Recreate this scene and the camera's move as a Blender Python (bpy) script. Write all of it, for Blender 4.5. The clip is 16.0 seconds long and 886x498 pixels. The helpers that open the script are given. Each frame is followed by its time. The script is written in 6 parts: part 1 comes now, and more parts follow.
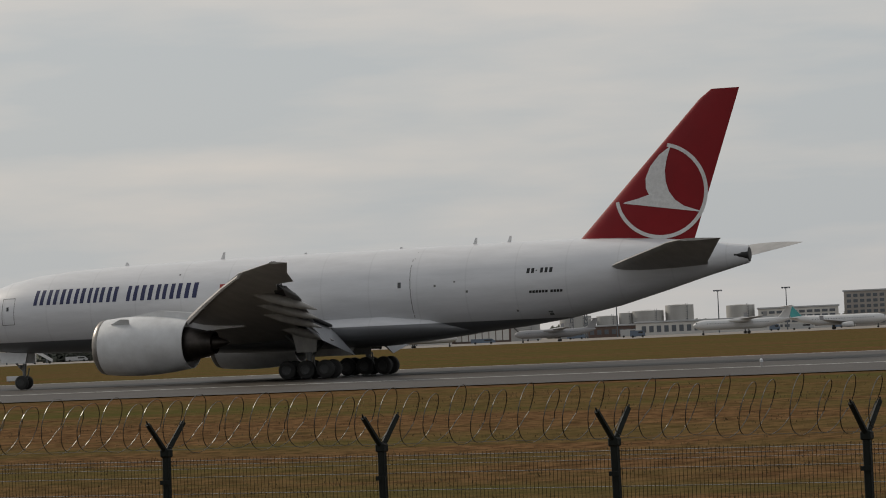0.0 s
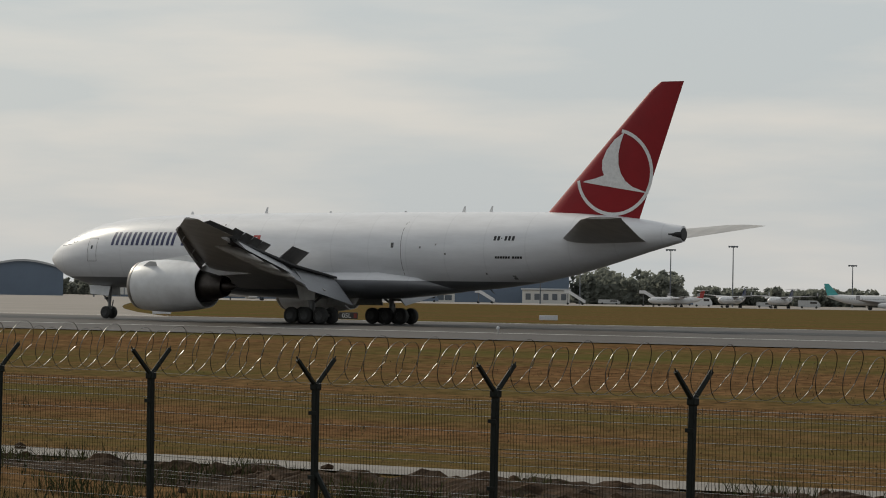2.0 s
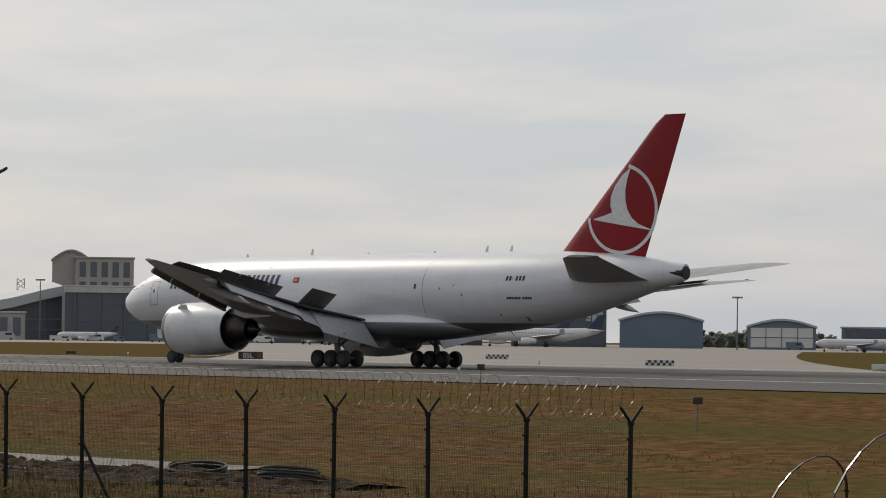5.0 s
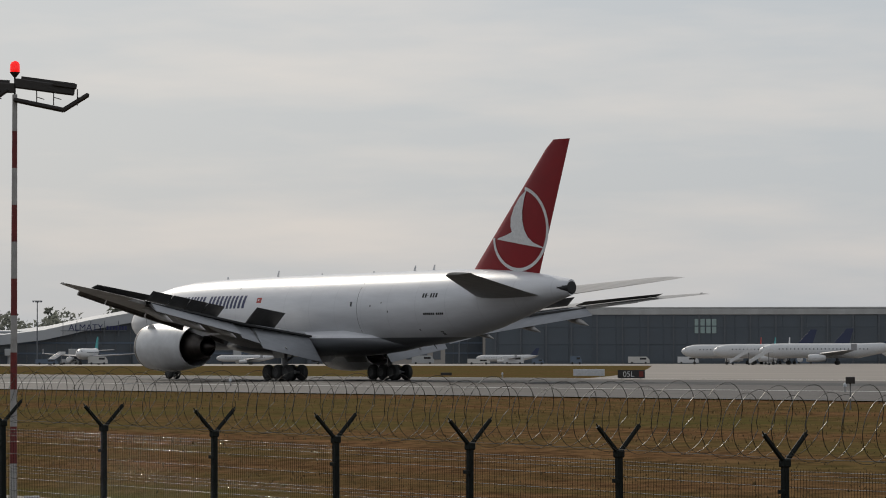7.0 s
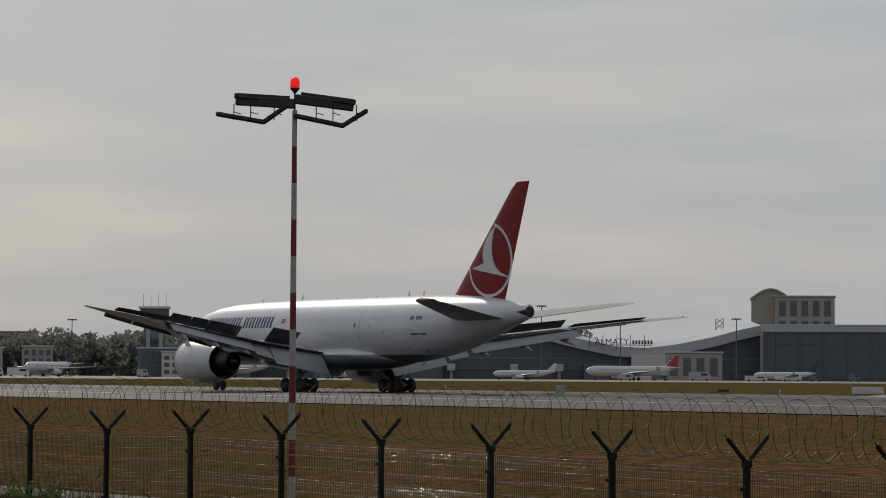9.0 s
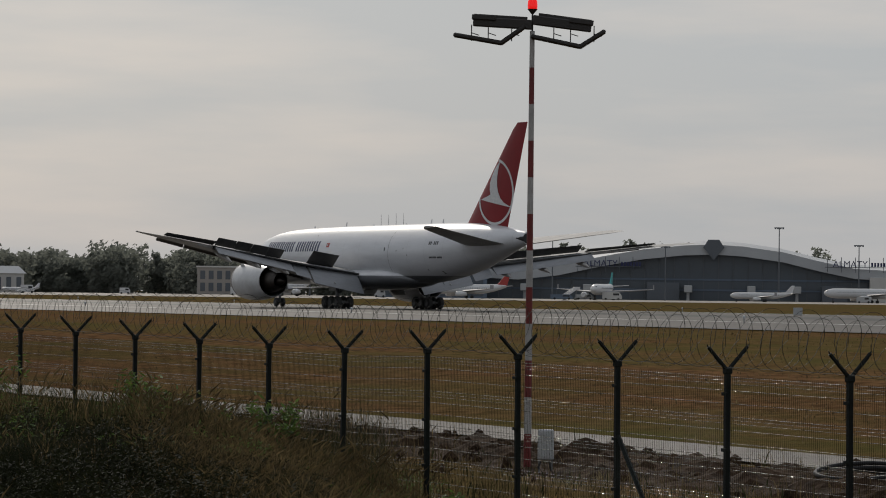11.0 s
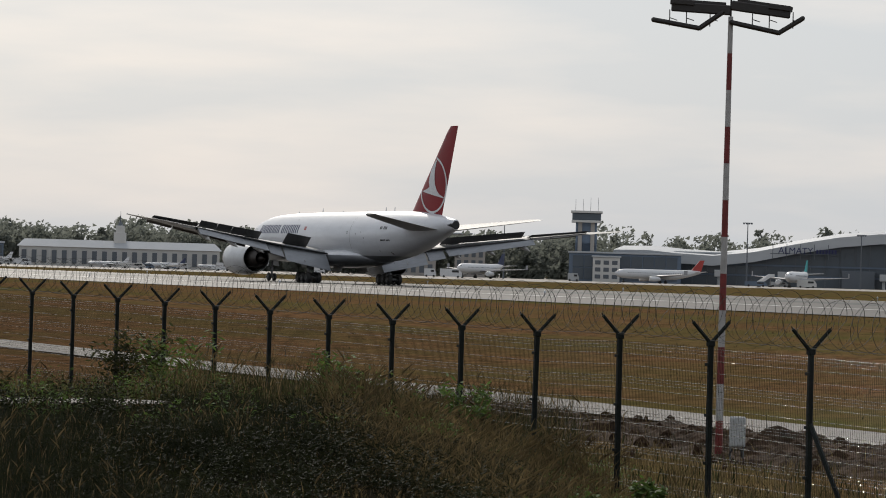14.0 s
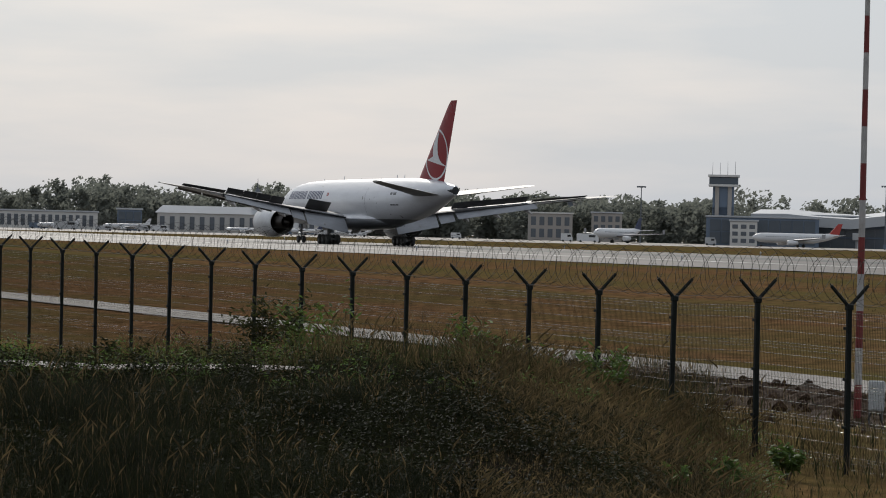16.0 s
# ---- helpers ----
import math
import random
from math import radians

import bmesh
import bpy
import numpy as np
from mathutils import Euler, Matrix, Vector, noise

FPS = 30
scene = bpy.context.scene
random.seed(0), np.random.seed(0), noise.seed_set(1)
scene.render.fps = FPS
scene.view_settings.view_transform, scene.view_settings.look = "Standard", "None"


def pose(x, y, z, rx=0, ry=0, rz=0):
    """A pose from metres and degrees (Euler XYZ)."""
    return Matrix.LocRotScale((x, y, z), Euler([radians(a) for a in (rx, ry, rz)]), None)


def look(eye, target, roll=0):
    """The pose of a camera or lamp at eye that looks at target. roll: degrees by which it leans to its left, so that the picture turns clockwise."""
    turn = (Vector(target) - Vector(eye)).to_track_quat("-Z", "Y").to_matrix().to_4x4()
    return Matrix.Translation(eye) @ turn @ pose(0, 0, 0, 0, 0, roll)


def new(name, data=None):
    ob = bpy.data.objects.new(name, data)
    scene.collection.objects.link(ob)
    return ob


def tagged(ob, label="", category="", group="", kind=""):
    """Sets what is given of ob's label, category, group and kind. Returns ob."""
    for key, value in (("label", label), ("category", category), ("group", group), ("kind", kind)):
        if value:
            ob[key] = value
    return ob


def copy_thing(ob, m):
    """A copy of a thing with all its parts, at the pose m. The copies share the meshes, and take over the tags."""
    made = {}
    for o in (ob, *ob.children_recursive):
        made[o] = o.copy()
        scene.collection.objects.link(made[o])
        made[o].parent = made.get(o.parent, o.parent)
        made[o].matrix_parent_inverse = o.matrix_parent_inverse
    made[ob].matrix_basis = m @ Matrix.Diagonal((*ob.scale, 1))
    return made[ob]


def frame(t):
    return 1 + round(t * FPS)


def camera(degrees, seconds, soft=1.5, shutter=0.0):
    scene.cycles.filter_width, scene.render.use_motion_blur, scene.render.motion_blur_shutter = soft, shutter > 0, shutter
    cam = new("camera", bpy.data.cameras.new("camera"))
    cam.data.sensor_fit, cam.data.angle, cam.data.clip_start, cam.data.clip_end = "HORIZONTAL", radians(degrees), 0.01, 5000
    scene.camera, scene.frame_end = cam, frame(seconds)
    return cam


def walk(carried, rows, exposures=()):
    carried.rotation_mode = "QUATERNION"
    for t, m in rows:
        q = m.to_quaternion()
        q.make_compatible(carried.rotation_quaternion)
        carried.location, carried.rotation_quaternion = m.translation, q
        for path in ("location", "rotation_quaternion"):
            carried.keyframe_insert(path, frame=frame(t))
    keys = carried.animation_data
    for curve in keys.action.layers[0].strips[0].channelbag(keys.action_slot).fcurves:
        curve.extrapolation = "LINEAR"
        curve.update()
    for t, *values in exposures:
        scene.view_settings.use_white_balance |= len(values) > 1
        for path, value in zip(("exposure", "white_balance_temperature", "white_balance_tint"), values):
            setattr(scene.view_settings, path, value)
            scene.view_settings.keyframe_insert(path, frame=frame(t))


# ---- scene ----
LENS = 2 * math.degrees(math.atan(784 / 5712))
cam = camera(LENS, 16.0, soft=1.0)

# seconds, x, y, z, yaw to the left, pitch up, lean
WAY = [
    (0, 53.94, -52.71, 2.45, 24.225, 1.591, -2.539),
    (0.5, 53.94, -52.71, 2.45, 26.140, 1.868, -2.564),
    (1, 53.94, -52.71, 2.45, 28.396, 1.815, -1.933),
    (1.5, 53.94, -52.71, 2.45, 31.415, 1.050, -0.238),
    (2, 53.94, -52.71, 2.45, 33.739, 0.823, 0.914),
    (2.5, 53.94, -52.71, 2.45, 36.190, 0.737, 1.046),
    (3, 53.83, -52.80, 2.43, 37.105, 0.699, 1.045),
    (3.5, 52.90, -47.80, 2.32, 40.250, 1.170, 0.165),
    (4, 48.60, -41.60, 2.12, 42.350, 1.679, 0.222),
    (4.2, 44.50, -38.20, 2.12, 43.250, 1.576, 0.995),
    (4.4, 39.74, -34.65, 2.14, 43.659, 1.584, 0.974),
    (4.6, 33.76, -31.48, 2.18, 44.013, 1.586, 0.919),
    (4.8, 27.07, -28.33, 2.24, 44.323, 1.590, 0.835),
    (5, 20.44, -25.04, 2.29, 44.712, 1.603, 0.734),
    (5.2, 14.42, -20.76, 2.26, 45.382, 1.635, 0.621),
    (5.4, 8.63, -16.17, 2.20, 46.151, 1.673, 0.507),
    (5.6, 4.45, -10.16, 2.05, 47.391, 1.733, 0.399),
    (5.8, 1.57, -4.63, 1.90, 48.722, 1.790, 0.305),
    (6, 0.35, -1.15, 1.82, 49.890, 1.828, 0.235),
    (6.15, 0.05, -0.15, 1.80, 50.523, 1.844, 0.202),
    (6.3, 0.00, 0.00, 1.80, 50.999, 1.852, 0.190),
    (6.5, 0.00, 0.00, 1.80, 51.402, 1.853, -0.082),
    (7, 0.00, 0.00, 1.80, 52.435, 1.956, -0.034),
    (7.5, 0.00, 0.00, 1.80, 53.255, 2.309, 0.215),
    (8, 0.00, 0.00, 1.80, 55.029, 2.500, 0.178),
    (8.5, 0.00, 0.00, 1.80, 56.364, 2.503, 0.192),
    (9, 0.00, 0.00, 1.80, 57.354, 2.221, 0.376),
    (9.5, 0.00, 0.00, 1.80, 58.466, 1.548, 0.441),
    (10, 0.00, 0.00, 1.80, 59.790, 1.007, 0.488),
    (10.2, 0.00, 0.00, 1.80, 60.258, 0.890, 0.572),
    (10.6, 0.00, 0.00, 1.80, 60.930, 0.835, 0.631),
    (11, 0.00, 0.00, 1.80, 61.546, 0.782, 0.691),
    (11.4, 0.00, 0.00, 1.80, 62.119, 0.731, 0.751),
    (11.8, 0.00, 0.00, 1.80, 62.663, 0.684, 0.811),
    (12.3, 0.00, 0.00, 1.80, 63.315, 0.634, 0.886),
    (12.5, 0.00, 0.00, 1.80, 62.616, 0.553, 0.859),
    (13, 0.00, 0.00, 1.80, 62.693, 0.259, 2.468),
    (13.5, 0.00, 0.00, 1.80, 64.082, 0.435, 2.011),
    (14, 0.00, 0.00, 1.80, 64.983, 0.415, 1.678),
    (14.5, 0.00, 0.00, 1.80, 65.785, 0.311, 1.530),
    (15, 0.00, 0.00, 1.80, 66.318, 0.100, 1.404),
    (15.5, 0.00, 0.00, 1.80, 66.656, -0.108, 1.485),
    (16, 0.00, 0.00, 1.80, 67.391, -0.269, 1.414),
]


def aim(x, y, z, yaw, pitch, lean):
    return pose(x, y, z, 90 + pitch, 0, yaw) @ pose(0, 0, 0, 0, 0, lean)


EXPOSURES = [(0.0, -0.38, 6900, 10), (1.0, -0.30, 6850, 9), (1.5, -0.28, 6820, 8), (2.5, -0.12, 6800, 7), (3.5, 0.0, 6780, 7), (4.2, -0.08, 6700, 8), (6.5, -0.3, 6600, 10), (7.5, -0.42, 6500, 10),
             (9.0, -0.72, 6500, 10), (10.2, -0.83, 6500, 10), (12.3, -0.15, 6450, 10), (13.0, -0.12, 6450, 10), (16.0, -0.22, 6250, 10)]
walk(cam, [(r[0], aim(*r[1:])) for r in WAY], EXPOSURES)

# ------------------------------------------------------------------ world and sun
SUN_BEARING, SUN_HEIGHT = 78.0, 33.0   # degrees to the left of +y, and above the horizon


def build_world():
    w = bpy.data.worlds.new("sky")
    scene.world = w
    w.use_nodes = True
    nt = w.node_tree
    nt.nodes.clear()
    out = nt.nodes.new("ShaderNodeOutputWorld")
    bg = nt.nodes.new("ShaderNodeBackground")
    sky = nt.nodes.new("ShaderNodeTexSky")
    sky.sky_type, sky.sun_disc = "NISHITA", False
    sky.sun_elevation, sky.sun_rotation = radians(SUN_HEIGHT), radians(-SUN_BEARING)
    sky.air_density, sky.dust_density, sky.ozone_density = 1.0, 3.0, 1.0
    co = nt.nodes.new("ShaderNodeTexCoord")
    mp = nt.nodes.new("ShaderNodeMapping")
    mp.inputs["Scale"].default_value = (7.0, 7.0, 42.0)
    nz = nt.nodes.new("ShaderNodeTexNoise")
    nz.inputs["Scale"].default_value, nz.inputs["Detail"].default_value = 1.0, 6.0
    nz.inputs["Roughness"].default_value = 0.5
    ramp = nt.nodes.new("ShaderNodeValToRGB")
    ramp.color_ramp.elements[0].position, ramp.color_ramp.elements[0].color = 0.42, (0.59, 0.645, 0.705, 1)
    ramp.color_ramp.elements[1].position, ramp.color_ramp.elements[1].color = 0.66, (0.765, 0.755, 0.76, 1)
    veil = nt.nodes.new("ShaderNodeVectorMath")
    veil.operation = "SCALE"
    veil.inputs["Scale"].default_value = 6.6
    mix = nt.nodes.new("ShaderNodeMix")
    mix.data_type = "RGBA"
    mix.inputs["Factor"].default_value = 0.89      # thin high cloud over most of the sky
    nt.links.new(co.outputs["Generated"], mp.inputs["Vector"])
    nt.links.new(mp.outputs["Vector"], nz.inputs["Vector"])
    nt.links.new(nz.outputs["Fac"], ramp.inputs["Fac"])
    nt.links.new(ramp.outputs["Color"], veil.inputs[0])
    nt.links.new(sky.outputs["Color"], mix.inputs["A"])
    nt.links.new(veil.outputs["Vector"], mix.inputs["B"])
    nt.links.new(mix.outputs["Result"], bg.inputs["Color"])
    bg.inputs["Strength"].default_value = 0.15
    nt.links.new(bg.outputs["Background"], out.inputs["Surface"])
    sd = bpy.data.lights.new("sun", "SUN")
    sd.energy, sd.angle, sd.color = 2.6, radians(1.5), (1.0, 0.93, 0.82)
    sun = new("sun", sd)
    b, e = radians(SUN_BEARING), radians(SUN_HEIGHT)
    sun.matrix_world = look((0, 0, 60), (60 * math.sin(b) * math.cos(e), -60 * math.cos(b) * math.cos(e), 60 - 60 * math.sin(e)))


build_world()

# ------------------------------------------------------------------ materials


def mat(name, col, rough=0.6, metal=0.0, col2=None, scale=4.0, amount=0.5, bump=0.0, bscale=40.0, coat=0.0, spec=0.5, stretch=(1, 1, 1), island=False, leaf=0.0):
    """A surface with coarse and fine variation of colour and gloss, and fine relief."""
    m = bpy.data.materials.new(name)
    m.use_nodes = True
    nt = m.node_tree
    b = nt.nodes["Principled BSDF"]
    b.inputs["Roughness"].default_value, b.inputs["Metallic"].default_value = rough, metal
    b.inputs["Coat Weight"].default_value, b.inputs["Specular IOR Level"].default_value = coat, spec
    co = nt.nodes.new("ShaderNodeTexCoord")
    mp = nt.nodes.new("ShaderNodeMapping")
    mp.inputs["Scale"].default_value = stretch
    nt.links.new(co.outputs["Object"], mp.inputs["Vector"])
    n1 = nt.nodes.new("ShaderNodeTexNoise")
    n1.inputs["Scale"].default_value, n1.inputs["Detail"].default_value = scale, 8.0
    n1.inputs["Roughness"].default_value = 0.65
    nt.links.new(mp.outputs["Vector"], n1.inputs["Vector"])
    ramp = nt.nodes.new("ShaderNodeValToRGB")
    c2 = col2 or tuple(c * 0.72 for c in col)
    lo, hi = 0.5 - 0.25 / max(amount, 0.05) * 0.5, 0.5 + 0.25 / max(amount, 0.05) * 0.5
    ramp.color_ramp.elements[0].position, ramp.color_ramp.elements[0].color = max(lo, 0), (*c2, 1)
    ramp.color_ramp.elements[1].position, ramp.color_ramp.elements[1].color = min(hi, 1), (*col, 1)
    nt.links.new(n1.outputs["Fac"], ramp.inputs["Fac"])
    tint = ramp.outputs["Color"]
    if island:
        geo = nt.nodes.new("ShaderNodeNewGeometry")
        hsv = nt.nodes.new("ShaderNodeHueSaturation")
        mr = nt.nodes.new("ShaderNodeMapRange")
        mr.inputs["To Min"].default_value, mr.inputs["To Max"].default_value = 0.55, 1.45
        nt.links.new(geo.outputs["Random Per Island"], mr.inputs["Value"])
        nt.links.new(mr.outputs["Result"], hsv.inputs["Value"])
        nt.links.new(tint, hsv.inputs["Color"])
        tint = hsv.outputs["Color"]
    nt.links.new(tint, b.inputs["Base Color"])
    if leaf > 0:      # thin leaves let light through
        tr = nt.nodes.new("ShaderNodeBsdfTranslucent")
        ms = nt.nodes.new("ShaderNodeMixShader")
        ms.inputs["Fac"].default_value = leaf
        nt.links.new(tint, tr.inputs["Color"])
        nt.links.new(b.outputs["BSDF"], ms.inputs[1])
        nt.links.new(tr.outputs["BSDF"], ms.inputs[2])
        nt.links.new(ms.outputs["Shader"], nt.nodes["Material Output"].inputs["Surface"])
    if bump > 0:
        n2 = nt.nodes.new("ShaderNodeTexNoise")
        n2.inputs["Scale"].default_value, n2.inputs["Detail"].default_value = bscale, 4.0
        nt.links.new(mp.outputs["Vector"], n2.inputs["Vector"])
        bp = nt.nodes.new("ShaderNodeBump")
        bp.inputs["Strength"].default_value, bp.inputs["Distance"].default_value = min(bump, 1.0), 0.05
        nt.links.new(n2.outputs["Fac"], bp.inputs["Height"])
        nt.links.new(bp.outputs["Normal"], b.inputs["Normal"])
    return m


def two_tone(name, upper, lower, level, rough):
    """Aircraft paint with a lower belly colour below a waterline, faint panel grime."""
    m = mat(name, upper, rough, 0.0, tuple(c * 0.86 for c in upper), 0.9, 0.6, 0.0, coat=0.25, stretch=(0.35, 1, 2.2))
    nt = m.node_tree
    b = nt.nodes["Principled BSDF"]
    src = b.inputs["Base Color"].links[0].from_socket
    co = nt.nodes.new("ShaderNodeTexCoord")
    sep = nt.nodes.new("ShaderNodeSeparateXYZ")
    nt.links.new(co.outputs["Object"], sep.inputs["Vector"])
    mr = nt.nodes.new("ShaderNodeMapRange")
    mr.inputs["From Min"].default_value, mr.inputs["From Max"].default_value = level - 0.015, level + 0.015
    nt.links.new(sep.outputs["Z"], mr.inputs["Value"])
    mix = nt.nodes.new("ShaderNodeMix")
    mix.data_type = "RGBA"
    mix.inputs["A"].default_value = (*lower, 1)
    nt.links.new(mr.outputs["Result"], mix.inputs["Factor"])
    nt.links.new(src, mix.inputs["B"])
    # panel rows: thin seams along the barrel
    wv = nt.nodes.new("ShaderNodeTexWave")
    wv.wave_type, wv.bands_direction = "BANDS", "X"
    wv.inputs["Scale"].default_value, wv.inputs["Distortion"].default_value = 0.085, 0.0
    nt.links.new(co.outputs["Object"], wv.inputs["Vector"])
    seam = nt.nodes.new("ShaderNodeMapRange")
    seam.inputs["From Min"].default_value, seam.inputs["From Max"].default_value = 0.0, 0.004
    seam.inputs["To Min"].default_value, seam.inputs["To Max"].default_value = 0.93, 1.0
    nt.links.new(wv.outputs["Fac"], seam.inputs["Value"])
    mul = nt.nodes.new("ShaderNodeMix")
    mul.data_type, mul.blend_type = "RGBA", "MULTIPLY"
    mul.inputs["Factor"].default_value = 1.0
    nt.links.new(mix.outputs["Result"], mul.inputs["A"])
    nt.links.new(seam.outputs["Result"], mul.inputs["B"])
    nt.links.new(mul.outputs["Result"], b.inputs["Base Color"])
    return m


def glow(name, col, power):
    m = bpy.data.materials.new(name)
    m.use_nodes = True
    b = m.node_tree.nodes["Principled BSDF"]
    b.inputs["Base Color"].default_value, b.inputs["Emission Color"].default_value = (*col, 1), (*col, 1)
    b.inputs["Emission Strength"].default_value, b.inputs["Roughness"].default_value = power, 0.2
    return m


def ground_material():
    """Dry mown grass: straw, brown and green in patches, with mowing rows along x."""
    m = mat("dry_grass", (0.165, 0.094, 0.046), 0.95, 0.0, (0.066, 0.037, 0.019), 1.3, 1.0, 1.0, 7.0, spec=0.0)
    nt = m.node_tree
    b = nt.nodes["Principled BSDF"]
    src = b.inputs["Base Color"].links[0].from_socket
    co = nt.nodes.new("ShaderNodeTexCoord")
    mp = nt.nodes.new("ShaderNodeMapping")
    mp.inputs["Scale"].default_value = (0.022, 0.085, 0.05)
    nz = nt.nodes.new("ShaderNodeTexNoise")
    nz.inputs["Scale"].default_value, nz.inputs["Detail"].default_value = 1.0, 7.0
    nz.inputs["Roughness"].default_value = 0.68
    ramp = nt.nodes.new("ShaderNodeValToRGB")
    ramp.color_ramp.elements[0].position, ramp.color_ramp.elements[0].color = 0.42, (0, 0, 0, 1)
    ramp.color_ramp.elements[1].position, ramp.color_ramp.elements[1].color = 0.70, (1, 1, 1, 1)
    # the strip beyond the runway is watered and greener
    sep = nt.nodes.new("ShaderNodeSeparateXYZ")
    nt.links.new(co.outputs["Object"], sep.inputs["Vector"])
    wet = nt.nodes.new("ShaderNodeMapRange")
    wet.inputs["From Min"].default_value, wet.inputs["From Max"].default_value = 170.0, 200.0
    wet.inputs["To Min"].default_value, wet.inputs["To Max"].default_value = 0.0, 0.05
    nt.links.new(sep.outputs["Y"], wet.inputs["Value"])
    add = nt.nodes.new("ShaderNodeMath")
    mix = nt.nodes.new("ShaderNodeMix")
    mix.data_type = "RGBA"
    mix.inputs["B"].default_value = (0.072, 0.072, 0.024, 1)
    nt.links.new(co.outputs["Object"], mp.inputs["Vector"])
    nt.links.new(mp.outputs["Vector"], nz.inputs["Vector"])
    nt.links.new(nz.outputs["Fac"], add.inputs[0])
    nt.links.new(wet.outputs["Result"], add.inputs[1])
    nt.links.new(add.outputs["Value"], ramp.inputs["Fac"])
    nt.links.new(ramp.outputs["Color"], mix.inputs["Factor"])
    nt.links.new(src, mix.inputs["A"])
    nt.links.new(mix.outputs["Result"], b.inputs["Base Color"])
    return m


M_GRASS = ground_material()
M_RUNWAY = mat("runway_concrete", (0.066, 0.056, 0.047), 0.60, 0.0, (0.040, 0.034, 0.028), 0.25, 0.7, 0.3, 9.0, stretch=(0.08, 1, 1), spec=0.18)
M_RUBBER = mat("tyre_marks", (0.010, 0.010, 0.010), 0.6, 0.0, (0.036, 0.033, 0.030), 0.7, 0.6, 0.2, 9.0, stretch=(0.03, 1.6, 1), spec=0.15)
M_LINE = mat("white_line_paint", (0.72, 0.72, 0.70), 0.6, 0.0, (0.5, 0.5, 0.48), 1.5, 0.6)
M_APRON = mat("apron_concrete", (0.22, 0.190, 0.16), 0.75, 0.0, (0.155, 0.134, 0.113), 0.03, 0.7, 0.2, 2.0, stretch=(0.4, 1.6, 1))
M_PATH = mat("service_road", (0.21, 0.19, 0.168), 0.85, 0.0, (0.13, 0.118, 0.103), 0.8, 0.7, 0.5, 12.0)
M_DIRT = mat("dug_soil", (0.060, 0.036, 0.021), 0.95, 0.0, (0.016, 0.010, 0.006), 1.8, 0.8, 1.0, 6.0, spec=0.1)
M_WEED = mat("weed_blades", (0.050, 0.052, 0.020), 0.75, 0.0, (0.009, 0.012, 0.005), 0.6, 0.8, island=True, spec=0.2, leaf=0.5)
M_STRAW = mat("straw_blades", (0.165, 0.121, 0.058), 0.75, 0.0, (0.055, 0.040, 0.019), 0.5, 0.8, island=True, spec=0.2, leaf=0.45)
# darker copy of the weed colour: the backlit bank's shade is painted in
M_SHADED_WEED = mat("shaded_weed_leaves", (0.027, 0.030, 0.012), 0.75, 0.0, (0.008, 0.010, 0.004), 0.6, 0.8, island=True, spec=0.15, leaf=0.2)
M_SHRUB = mat("green_leaves", (0.10, 0.16, 0.032), 0.6, 0.0, (0.05, 0.085, 0.018), 0.8, 0.8, island=True, leaf=0.4)
# leaf colour paled and greyed to carry the haze of distance
M_TREE = mat("hazed_tree_leaves", (0.20, 0.21, 0.18), 0.8, 0.0, (0.14, 0.15, 0.126), 0.12, 0.8, spec=0.2, leaf=0.6)
# shade among the weeds is put into this near-black soil colour
M_BANK_SHADE = mat("bank_soil_shade", (0.026, 0.021, 0.014), 0.95, 0.0, (0.011, 0.009, 0.007), 1.4, 0.8, 1.0, 8.0, spec=0.0)
M_BARK = mat("bark", (0.09, 0.07, 0.05), 0.9)
M_POST = mat("green_post_paint", (0.010, 0.013, 0.011), 0.6, 0.0, (0.006, 0.008, 0.007), 3.0, 0.6, 0.2, 60.0, spec=0.15)
M_WIRE = mat("green_wire_coating", (0.06, 0.064, 0.056), 0.15, 0.9, (0.035, 0.038, 0.033), 5.0, 0.5)
M_RAILWIRE = mat("shiny_rail_wire", (0.48, 0.46, 0.42), 0.17, 0.9, (0.12, 0.12, 0.11), 5.0, 0.5)
M_ZINC = mat("galvanised_tape", (0.075, 0.075, 0.07), 0.36, 0.9, (0.05, 0.048, 0.045), 6.0, 0.7)
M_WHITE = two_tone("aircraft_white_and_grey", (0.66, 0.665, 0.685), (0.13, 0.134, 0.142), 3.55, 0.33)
M_NAC = mat("nacelle_white", (0.66, 0.665, 0.67), 0.35, 0.0, (0.52, 0.52, 0.52), 0.8, 0.7, coat=0.2)
M_WING = mat("wing_grey", (0.37, 0.355, 0.335), 0.42, 0.1, (0.26, 0.25, 0.235), 0.8, 0.7, stretch=(2, 0.4, 1))
M_SLAT = mat("bare_leading_edge", (0.30, 0.28, 0.26), 0.4, 0.7, (0.19, 0.18, 0.17), 1.5, 0.7)
# for fan and spinner, and for shade put into the flap cove
M_DARK = mat("dark_grey_and_void_shade", (0.035, 0.035, 0.036), 0.7)
M_SPOILER = mat("spoiler_underside_shade", (0.085, 0.085, 0.088), 0.55, 0.0, (0.05, 0.05, 0.05), 1.2, 0.6)
M_FLAP = mat("flap_grey", (0.27, 0.28, 0.30), 0.4, 0.1, (0.20, 0.205, 0.215), 0.8, 0.7, stretch=(2, 0.5, 1))
M_HOT = mat("exhaust_metal", (0.075, 0.065, 0.058), 0.42, 0.85, (0.04, 0.035, 0.032), 2.0, 0.7)
M_RED = mat("fin_red", (0.235, 0.004, 0.009), 0.42, 0.0, (0.195, 0.003, 0.007), 0.5, 0.6, spec=0.3)
M_LOGO = mat("logo_white", (0.72, 0.72, 0.72), 0.4)
M_NAVY = mat("navy_lettering", (0.012, 0.017, 0.085), 0.4)
